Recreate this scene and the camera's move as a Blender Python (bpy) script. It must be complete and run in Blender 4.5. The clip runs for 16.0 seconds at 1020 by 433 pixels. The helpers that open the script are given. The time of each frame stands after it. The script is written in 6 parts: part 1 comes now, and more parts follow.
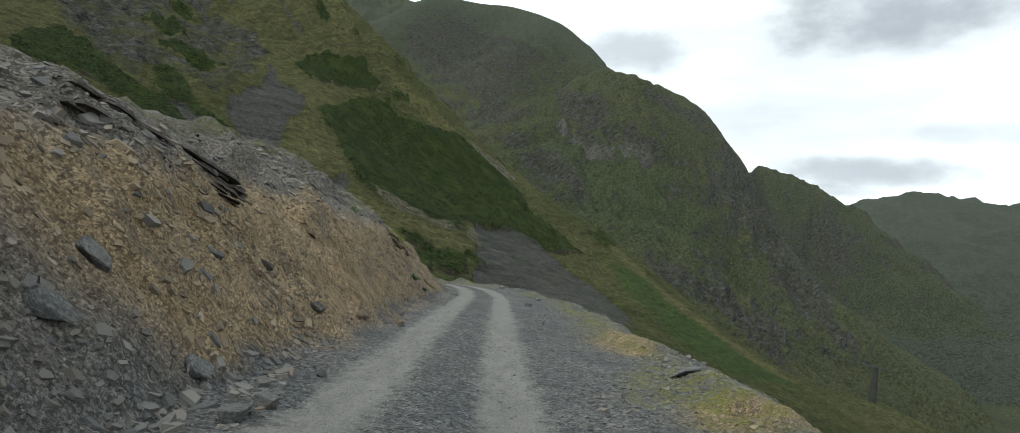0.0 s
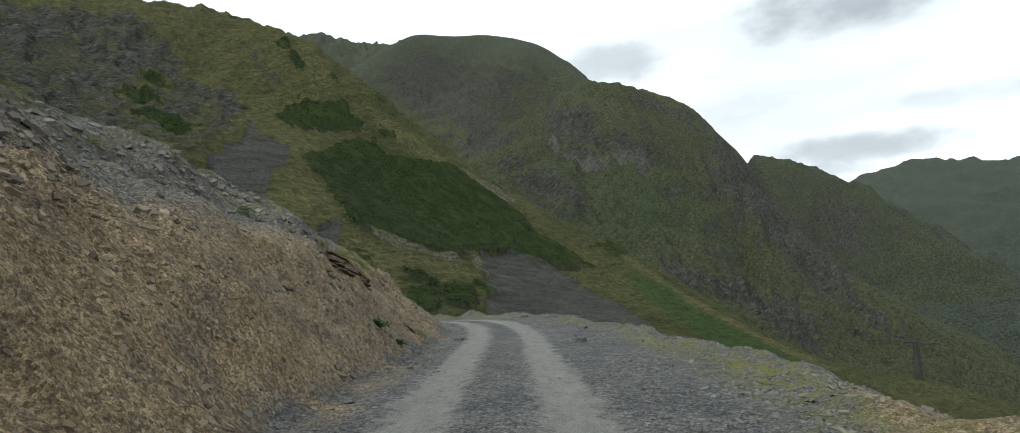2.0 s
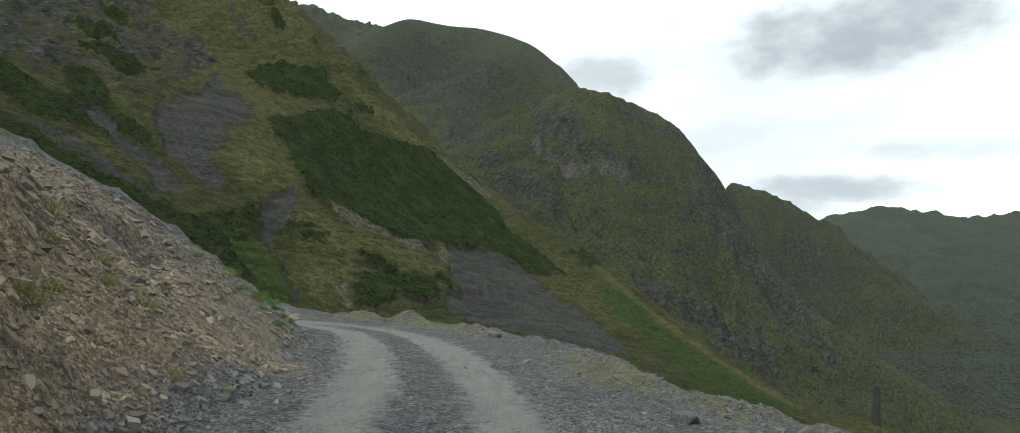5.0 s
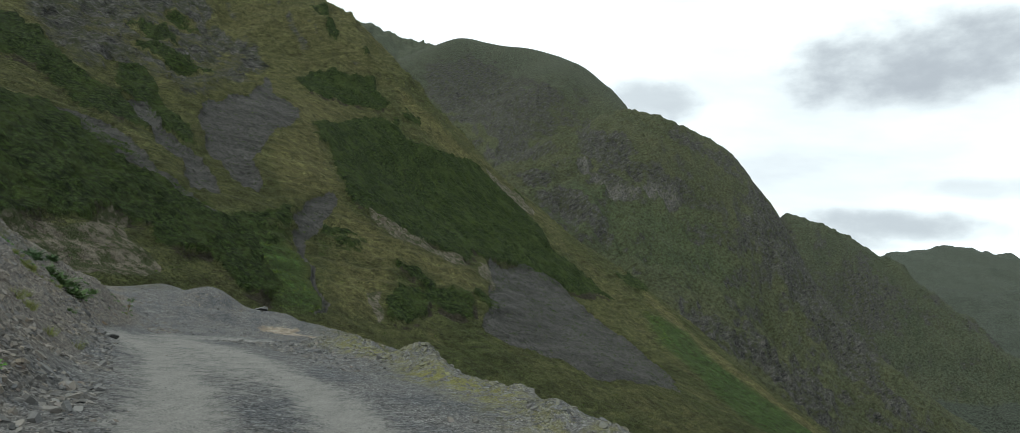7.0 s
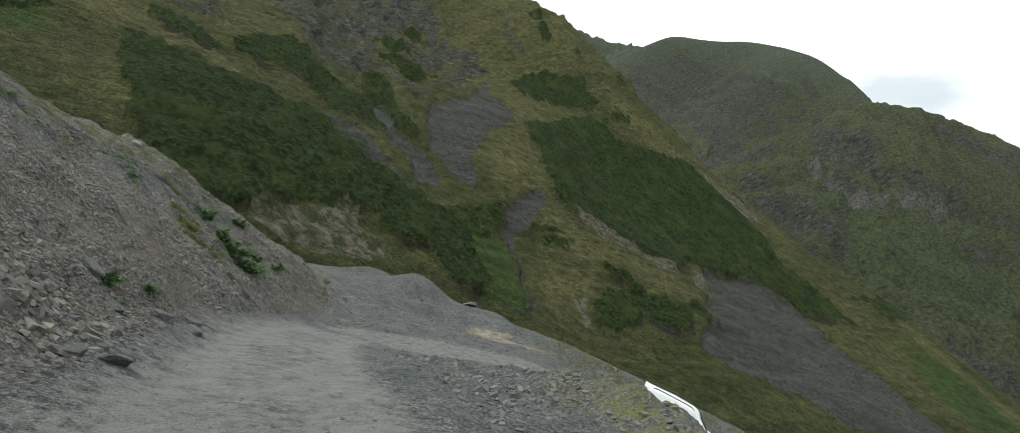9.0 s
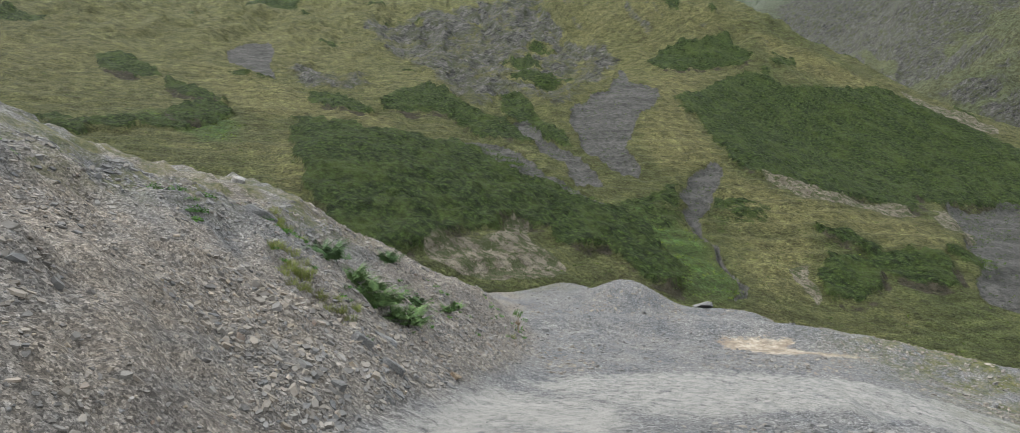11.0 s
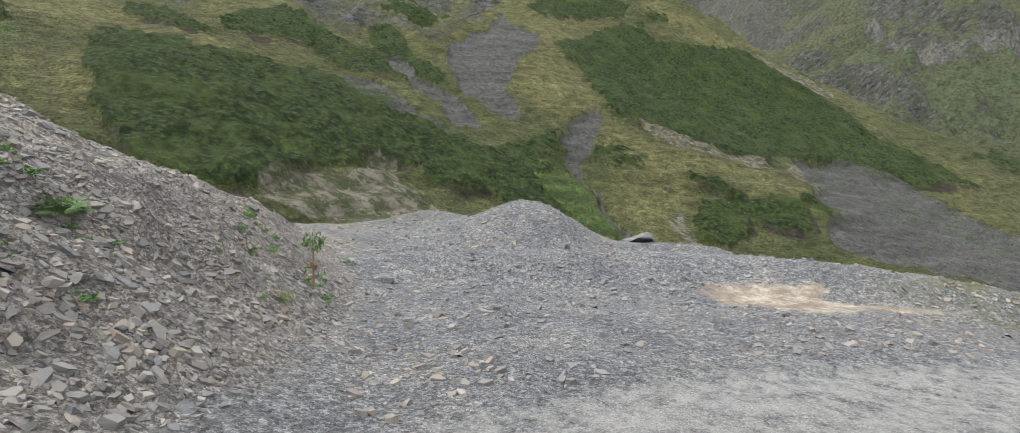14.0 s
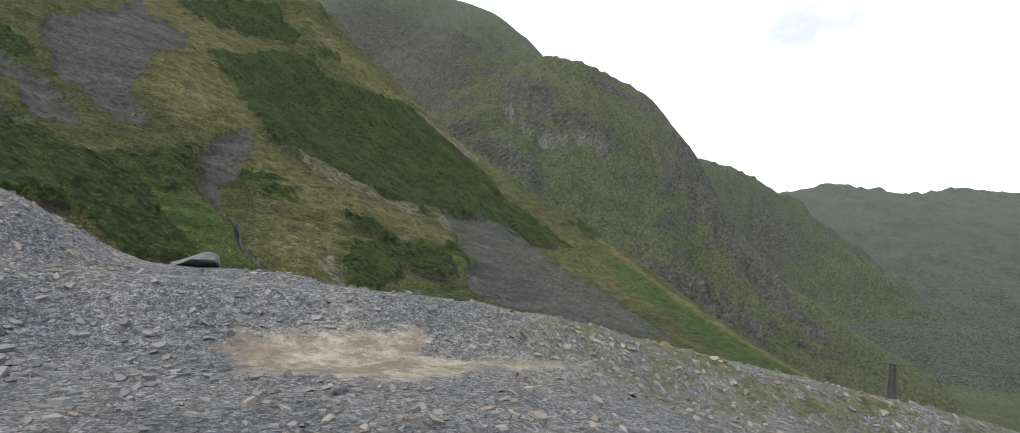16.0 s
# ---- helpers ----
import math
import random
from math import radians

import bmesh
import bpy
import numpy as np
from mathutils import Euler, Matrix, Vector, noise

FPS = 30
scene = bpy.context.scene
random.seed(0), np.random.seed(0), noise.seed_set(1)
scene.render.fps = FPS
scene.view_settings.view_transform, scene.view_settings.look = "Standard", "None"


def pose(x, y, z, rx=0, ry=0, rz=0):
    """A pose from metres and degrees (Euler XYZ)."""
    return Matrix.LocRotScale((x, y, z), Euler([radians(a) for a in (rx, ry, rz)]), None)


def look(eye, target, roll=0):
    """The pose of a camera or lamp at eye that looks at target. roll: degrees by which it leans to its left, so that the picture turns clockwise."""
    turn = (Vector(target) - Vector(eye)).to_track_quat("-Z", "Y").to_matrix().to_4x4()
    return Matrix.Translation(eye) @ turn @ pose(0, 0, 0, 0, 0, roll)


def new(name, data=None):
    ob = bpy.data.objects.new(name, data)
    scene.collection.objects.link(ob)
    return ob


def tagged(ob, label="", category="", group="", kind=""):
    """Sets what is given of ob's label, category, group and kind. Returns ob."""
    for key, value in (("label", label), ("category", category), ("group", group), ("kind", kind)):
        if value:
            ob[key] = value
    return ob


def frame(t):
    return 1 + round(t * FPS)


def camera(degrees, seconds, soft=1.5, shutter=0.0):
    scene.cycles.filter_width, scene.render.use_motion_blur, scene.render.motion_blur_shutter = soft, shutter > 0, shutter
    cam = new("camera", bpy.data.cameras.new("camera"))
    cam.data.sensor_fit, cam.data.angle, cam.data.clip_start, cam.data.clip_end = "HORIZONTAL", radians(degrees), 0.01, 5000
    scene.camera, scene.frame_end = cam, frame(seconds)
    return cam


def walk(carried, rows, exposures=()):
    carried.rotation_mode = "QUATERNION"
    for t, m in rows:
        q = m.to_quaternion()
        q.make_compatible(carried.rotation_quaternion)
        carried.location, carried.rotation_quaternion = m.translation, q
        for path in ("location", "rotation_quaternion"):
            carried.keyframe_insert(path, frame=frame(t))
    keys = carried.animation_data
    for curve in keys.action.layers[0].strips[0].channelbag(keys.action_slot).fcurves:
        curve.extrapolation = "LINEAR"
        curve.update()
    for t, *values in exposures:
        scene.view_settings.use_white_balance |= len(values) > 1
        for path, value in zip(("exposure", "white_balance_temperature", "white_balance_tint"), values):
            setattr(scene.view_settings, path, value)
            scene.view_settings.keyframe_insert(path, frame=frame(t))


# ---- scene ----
cam = camera(85.90, 16.0, soft=0.6, shutter=0.0)
PATH = [  # seconds; eye x, y, z; turn rx, ry, rz
    (0, -0.000, -0.000, 1.450, 92.375, -7.159, 0.113),
    (0.5, -0.254, 2.632, 1.147, 92.798, -8.925, 1.696),
    (1, -0.382, 5.311, 0.899, 93.564, -5.637, 1.682),
    (1.5, -0.562, 7.898, 0.767, 93.717, -2.873, 1.880),
    (2, -0.599, 10.528, 0.642, 95.001, 0.947, 0.842),
    (2.5, -0.680, 12.959, 0.550, 96.788, 0.373, 0.225),
    (3, -0.753, 15.422, 0.444, 96.565, -1.354, -0.486),
    (3.5, -0.794, 17.842, 0.318, 95.421, -2.535, -1.607),
    (3.7, -0.776, 18.776, 0.235, 95.416, -3.170, -2.026),
    (5.8, -0.774, 30.977, -0.475, 95.053, -6.004, -2.306),
    (6, -0.857, 32.050, -0.532, 95.551, -5.914, -2.153),
    (6.5, -1.103, 34.887, -0.617, 96.628, -6.648, -0.909),
    (7, -1.624, 37.978, -0.780, 96.796, -8.727, 1.619),
    (7.2, -1.889, 39.205, -0.811, 96.035, -9.795, 3.014),
    (7.5, -2.513, 40.969, -0.938, 96.212, -9.950, 5.473),
    (8, -3.498, 43.526, -1.169, 95.968, -13.563, 10.232),
    (8.5, -4.638, 45.806, -1.370, 96.132, -13.791, 15.938),
    (9, -6.216, 48.079, -1.694, 93.415, -12.570, 22.512),
    (9.5, -7.799, 50.170, -1.972, 92.240, -8.771, 28.521),
    (10, -9.227, 51.761, -2.195, 92.757, -5.573, 34.211),
    (10.2, -9.724, 52.303, -2.243, 92.870, -3.953, 36.196),
    (12.3, -14.838, 58.259, -3.258, 90.192, 3.455, 40.123),
    (12.5, -15.244, 58.897, -3.408, 89.772, 3.661, 39.424),
    (13, -16.313, 60.446, -3.763, 87.797, 3.545, 36.832),
    (13.5, -17.118, 62.032, -4.082, 86.946, 3.251, 32.219),
    (14, -17.707, 63.612, -4.408, 87.505, -0.400, 27.264),
    (14.5, -17.998, 65.206, -4.666, 87.362, -2.038, 20.692),
    (15, -17.933, 66.688, -4.864, 88.447, -3.218, 12.630),
    (15.5, -17.572, 68.008, -5.001, 90.871, -4.495, 3.157),
    (16, -16.937, 69.104, -5.101, 93.535, -4.832, -7.083),
]
walk(cam, [(t, pose(x, y, z, rx, ry, rz)) for t, x, y, z, rx, ry, rz in PATH],
     [(0, -0.02, 6200, 2), (7, -0.04, 6200, 1), (8.5, -0.02, 6250, 0), (9.5, 0.6, 6300, 4), (10.2, 1.05, 6300, 7), (12.5, 1.23, 6350, 10), (14.5, 1.28, 6250, 11), (16, 0.72, 6200, 11)])

# ---------------------------------------------------------------- daylight under broken cloud
world = bpy.data.worlds.new("sky")
scene.world = world
world.use_nodes = True
wn, wl = world.node_tree.nodes, world.node_tree.links
wn.clear()
w_out, w_bg = wn.new("ShaderNodeOutputWorld"), wn.new("ShaderNodeBackground")
w_sky = wn.new("ShaderNodeTexSky")
w_sky.sky_type, w_sky.sun_disc = "NISHITA", False
w_sky.sun_elevation, w_sky.sun_rotation = radians(48), radians(150)
w_dim = wn.new("ShaderNodeMix")
w_dim.data_type, w_dim.blend_type = "RGBA", "MULTIPLY"
w_dim.inputs[0].default_value = 1.0
w_dim.inputs[7].default_value = (0.10, 0.10, 0.10, 1)
wl.new(w_sky.outputs[0], w_dim.inputs[6])
# a bright cloud sheet with a few grey, flat-bottomed clouds
w_co, w_map = wn.new("ShaderNodeTexCoord"), wn.new("ShaderNodeMapping")
w_map.inputs["Scale"].default_value = (1.0, 1.0, 3.6)
w_map.inputs["Location"].default_value = (0.33, 0.1, 0.45)
wl.new(w_co.outputs["Generated"], w_map.inputs[0])
w_n1 = wn.new("ShaderNodeTexNoise")
w_n1.inputs["Scale"].default_value, w_n1.inputs["Detail"].default_value, w_n1.inputs["Roughness"].default_value = 2.6, 6, 0.52
wl.new(w_map.outputs[0], w_n1.inputs["Vector"])
w_r1 = wn.new("ShaderNodeValToRGB")
w_r1.color_ramp.elements[0].position, w_r1.color_ramp.elements[0].color = 0.50, (1.3, 1.32, 1.34, 1)
w_r1.color_ramp.elements[1].position, w_r1.color_ramp.elements[1].color = 0.78, (0.95, 0.96, 1.0, 1)
wl.new(w_n1.outputs[0], w_r1.inputs[0])


def w_math(op, a, b=0.0):
    n = wn.new("ShaderNodeMath")
    n.operation = op
    for k, v in enumerate((a, b)):
        if hasattr(v, "is_output"):
            wl.new(v, n.inputs[k])
        else:
            n.inputs[k].default_value = v
    return n.outputs[0]


def w_dot(vec):
    n = wn.new("ShaderNodeVectorMath")
    n.operation = "DOT_PRODUCT"
    wl.new(w_co.outputs["Generated"], n.inputs[0])
    n.inputs[1].default_value = vec
    return n.outputs["Value"]


# the grey clouds over the valley: bearing, height, half-width, half-height in degrees, and depth of grey
w_n2 = wn.new("ShaderNodeTexNoise")
w_n2.inputs["Scale"].default_value, w_n2.inputs["Detail"].default_value, w_n2.inputs["Roughness"].default_value = 11.0, 6, 0.55
w_map2 = wn.new("ShaderNodeMapping")
w_map2.inputs["Scale"].default_value = (1.0, 1.0, 1.7)
wl.new(w_co.outputs["Generated"], w_map2.inputs[0])
wl.new(w_map2.outputs[0], w_n2.inputs["Vector"])
w_color = w_r1.outputs[0]
for bearing, high, wide, tall, depth in ((34, 23.4, 11.0, 4.0, 0.85), (10, 20.2, 5.5, 2.3, 0.6), (32.5, 9.8, 8.5, 1.5, 0.7), (40, 13.0, 7.0, 1.0, 0.35), (29, 8.0, 5.0, 0.7, 0.5), (62, 18, 14, 4, 0.8), (-70, 35, 20, 6, 0.7), (120, 30, 25, 7, 0.7), (190, 40, 30, 8, 0.7)):
    b, e = radians(bearing), radians(high)
    across = w_math("DIVIDE", w_dot((math.cos(b), -math.sin(b), 0)), math.sin(radians(wide)))
    above = w_math("DIVIDE", w_dot((-math.sin(b) * math.sin(e), -math.cos(b) * math.sin(e), math.cos(e))), math.sin(radians(tall)))
    ahead = w_math("GREATER_THAN", w_dot((math.sin(b) * math.cos(e), math.cos(b) * math.cos(e), math.sin(e))), 0.2)
    far = w_math("ADD", w_math("MULTIPLY", across, across), w_math("MULTIPLY", above, above))
    body = w_math("SUBTRACT", w_math("ADD", 0.75, w_math("MULTIPLY", w_math("SUBTRACT", w_n2.outputs[0], 0.5), 2.4)), far)
    soft = wn.new("ShaderNodeMapRange")
    soft.interpolation_type = "SMOOTHSTEP"
    soft.inputs["From Min"].default_value, soft.inputs["From Max"].default_value = -0.55, 0.85
    wl.new(body, soft.inputs["Value"])
    blend = wn.new("ShaderNodeMix")
    blend.data_type = "RGBA"
    wl.new(w_math("MULTIPLY", w_math("MULTIPLY", soft.outputs[0], ahead), depth), blend.inputs[0])
    wl.new(w_color, blend.inputs[6])
    blend.inputs[7].default_value = (0.50, 0.51, 0.56, 1)
    w_color = blend.outputs[2]
w_mix = wn.new("ShaderNodeMix")
w_mix.data_type = "RGBA"
w_mix.inputs[0].default_value = 0.88
wl.new(w_dim.outputs[2], w_mix.inputs[6])
wl.new(w_color, w_mix.inputs[7])
wl.new(w_mix.outputs[2], w_bg.inputs[0])
w_bg.inputs[1].default_value = 1.0
wl.new(w_bg.outputs[0], w_out.inputs[0])

sun = new("sun", bpy.data.lights.new("sun", "SUN"))
sun.data.energy, sun.data.angle, sun.data.color = 2.5, radians(8), (1.0, 0.96, 0.9)
sun.matrix_world = look((0, 0, 190), (145, 88, 0))
# ---------------------------------------------------------------- terrain functions
def hash01(ix, iy, seed):
    h = (ix.astype(np.int64) * 374761393 + iy.astype(np.int64) * 668265263 + seed * 982451653) & 0xFFFFFFFF
    h = ((h ^ (h >> 13)) * 1274126177) & 0xFFFFFFFF
    return ((h ^ (h >> 16)) & 0xFFFFFF) / float(0xFFFFFF)


def vnoise(x, y, seed=0):
    """Smooth value noise, -1 to 1."""
    ix, iy = np.floor(x), np.floor(y)
    fx, fy = x - ix, y - iy
    fx, fy = fx * fx * fx * (fx * (fx * 6 - 15) + 10), fy * fy * fy * (fy * (fy * 6 - 15) + 10)
    a, b = hash01(ix, iy, seed), hash01(ix + 1, iy, seed)
    c, d = hash01(ix, iy + 1, seed), hash01(ix + 1, iy + 1, seed)
    return 2 * (a + (b - a) * fx + (c - a) * fy + (a - b - c + d) * fx * fy) - 1


def fbm(x, y, octaves=4, seed=0, gain=0.5):
    total, amp = np.zeros_like(x, dtype=float), 1.0
    for k in range(octaves):
        total += amp * vnoise(x + 17.3 * k, y - 9.1 * k, seed + k)
        x, y, amp = (0.8 * x - 0.6 * y) * 2.03, (0.6 * x + 0.8 * y) * 2.03, amp * gain
    return total


def ridged(x, y, octaves=4, seed=0, gain=0.55):
    total, amp = np.zeros_like(x, dtype=float), 1.0
    for k in range(octaves):
        total += amp * (1 - 2 * np.abs(vnoise(x + 5.7 * k, y + 3.3 * k, seed + k)))
        x, y, amp = (0.8 * x - 0.6 * y) * 2.07, (0.6 * x + 0.8 * y) * 2.07, amp * gain
    return total


def smooth(lo, hi, v):
    t = np.clip((v - lo) / (hi - lo), 0, 1)
    return t * t * (3 - 2 * t)


class Hill:
    """A smooth hillside (thin plate) through a few control heights fitted to the camera's view."""

    def __init__(self, spots, soft=0.0):
        p = np.array(spots, float)
        self.c = p[:, :2].mean(0)
        self.q = (p[:, :2] - self.c) / 100.0
        n = len(p)
        m = np.zeros((n + 3, n + 3))
        m[:n, :n] = self.kernel(((self.q[:, None] - self.q[None]) ** 2).sum(-1)) + soft * np.eye(n)
        m[:n, n:] = np.c_[np.ones(n), self.q]
        m[n:, :n] = m[:n, n:].T
        self.w = np.linalg.solve(m, np.r_[p[:, 2], 0, 0, 0])

    @staticmethod
    def kernel(r2):
        return 0.5 * r2 * np.log(r2 + 1e-12)

    def __call__(self, x, y):
        sx, sy = (x - self.c[0]) / 100.0, (y - self.c[1]) / 100.0
        z = self.w[-3] + self.w[-2] * sx + self.w[-1] * sy
        for (qx, qy), w in zip(self.q, self.w[:-3]):
            z = z + w * self.kernel((sx - qx) ** 2 + (sy - qy) ** 2)
        return z


# the hillside across the ravine, with the crest that comes down to the pylon
NEAR_HILL = Hill([
    (173, 258, -67), (205, 305, -72), (240, 352, -70), (130, 205, -51), (-31, 159, -16), (-42, 175, -12), (-50, 144, -8), (-17, 196, 0),
    (-64, 209, 21), (-65, 280, 29), (-104, 250, 60), (-139, 322, 92), (-67, 122, 1), (-88, 140, 12), (-87, 103, 6),
    (-104, 127, 18), (-93, 194, 22), (-126, 172, 25), (-150, 103, 22), (-212, 155, 57), (-152, 177, 49), (-188, 228, 72),
    (-186, 318, 106), (14, 262, -10), (42, 323, -1), (111, 377, -12), (-212, 384, 186), (-145, 364, 166), (-73, 358, 97),
    (-3, 400, 51), (63, 401, 16), (157, 403, -64), (254, 362, -75), (-50, 103, -12), (60, 480, -37), (-90, 470, 73)], 0.2)
# the big rocky mountain behind it
MOUNTAIN = Hill([
    (-235, 1295, 556), (-80, 1292, 556), (38, 1229, 506), (161, 1107, 365), (224, 1003, 304), (263, 815, 224), (304, 843, 221),
    (335, 816, 156), (372, 823, 98), (410, 798, 39), (458, 722, -42), (501, 649, -86), (-21, 1098, 393), (84, 877, 256),
    (67, 948, 140), (132, 591, 60), (207, 684, 99), (255, 638, 21), (173, 489, -31), (260, 508, -54), (-143, 1183, 370),
    (264, 634, -12), (315, 537, -70), (-60, 1500, 468), (300, 1150, 234), (420, 980, 61), (-450, 1350, 484), (-200, 900, 157)], 0.1)
# the ridge that follows it, and the broad hills at the valley's end
SECOND_RIDGE = Hill([
    (520, 1149, 196), (605, 1164, 211), (646, 1146, 182), (714, 1165, 166), (746, 1149, 149), (800, 1054, 46), (841, 956, -26),
    (845, 881, -63), (567, 1051, 42), (624, 966, -76), (618, 822, -112), (300, 1300, 221), (620, 1400, 123), (900, 1250, 40),
    (950, 900, -122), (700, 700, -140)], 0.1)


def crest(x, y, line, reach, power=1.0):
    """A broad ridge under a crest line of (x, y, z): it falls away evenly on both sides."""
    best = np.full_like(x, -500.0)
    for (ax, ay, az), (bx, by, bz) in zip(line[:-1], line[1:]):
        dx, dy = bx - ax, by - ay
        t = np.clip(((x - ax) * dx + (y - ay) * dy) / (dx * dx + dy * dy), 0, 1)
        off = np.hypot(x - ax - t * dx, y - ay - t * dy)
        best = np.maximum(best, az + t * (bz - az) - reach * off ** power)
    return best


SKYLINE = [(-235, 1295, 0), (-80, 1292, 0), (38, 1229, 0), (161, 1107, 0), (224, 1003, 0), (263, 815, 0), (304, 843, 0), (335, 816, 0), (372, 823, 0), (410, 798, 0), (458, 722, 0), (501, 649, 0)]
FAR_RIDGE = [(-1400, 1900, 900), (-808, 1983, 872), (-676, 2027, 882), (-506, 2084, 863), (-391, 2183, 940), (100, 2300, 700)]
FAR_HILLS = [(1500, 2950, 330), (1713, 2715, 415), (1850, 2615, 462), (1985, 2510, 462), (2130, 2392, 418), (2238, 2288, 385), (2700, 1900, 260)]
LOW_HILLS = [(1071, 1701, 128), (1140, 1651, 169), (1217, 1593, 176), (1308, 1518, 183), (1388, 1446, 171), (2300, 900, 120)]
FARTHEST = [(2100, 2900, 430), (2562, 2528, 506), (2700, 2372, 490), (3300, 1700, 400)]

# the road's middle: down along the cut, round the hairpin, down again under itself
UPPER = [(0.6, -40, 2.9), (-0.1, -12, 0.95), (-0.4, 0, 0.0), (-0.75, 8, -0.7), (-0.9, 16, -1.08), (-1.0, 24, -1.55), (-1.2, 32, -2.0),
         (-2.1, 38, -2.26), (-4.0, 43.8, -2.68), (-7.0, 48.5, -3.22), (-10.0, 52.3, -3.75), (-13.6, 56.3, -4.45),
         (-16.6, 60.3, -5.2), (-18.5, 64, -5.9), (-20.5, 68.5, -6.35), (-24.5, 74, -6.3), (-31, 80.5, -6.6), (-45, 92, -9)]
LOWER = [(-20.4, 64.2, -6.1), (-19.6, 67.6, -6.35), (-17.6, 70.6, -6.5), (-14, 73.0, -6.72), (-9, 74.2, -7.95), (-3, 74.4, -9.3), (6, 73.5, -11.0),
         (20, 70, -11.8), (45, 62, -16)]


def refine(line, steps=6):
    """Catmull-Rom through a line's points."""
    p = np.array(line, float)
    p = np.vstack([2 * p[0] - p[1], p, 2 * p[-1] - p[-2]])
    out = []
    for k in range(1, len(p) - 2):
        for t in np.linspace(0, 1, steps, endpoint=False):
            a, b, c, d = p[k - 1], p[k], p[k + 1], p[k + 2]
            out.append(0.5 * (2 * b + (c - a) * t + (2 * a - 5 * b + 4 * c - d) * t * t + (3 * b - a - 3 * c + d) * t ** 3))
    return np.array(out + [p[-2]])


def along(x, y, line):
    """Distance along a line, signed distance to its left, and its height there."""
    s0, best = 0.0, np.full(x.shape, 1e18)
    s, d, z = np.zeros(x.shape), np.zeros(x.shape), np.zeros(x.shape)
    for a, b in zip(line[:-1], line[1:]):
        dx, dy = b[0] - a[0], b[1] - a[1]
        n = math.hypot(dx, dy)
        t = np.clip(((x - a[0]) * dx + (y - a[1]) * dy) / (n * n), 0, 1)
        ox, oy = x - a[0] - t * dx, y - a[1] - t * dy
        off = ox * ox + oy * oy
        nearer = off < best
        best = np.where(nearer, off, best)
        s = np.where(nearer, s0 + t * n, s)
        z = np.where(nearer, a[2] + t * (b[2] - a[2]), z)
        d = np.where(nearer, np.sign(dx * oy - dy * ox) * np.sqrt(off), d)
        s0 += n
    return s, d, z


UP, LOW = refine(UPPER), refine(LOWER)


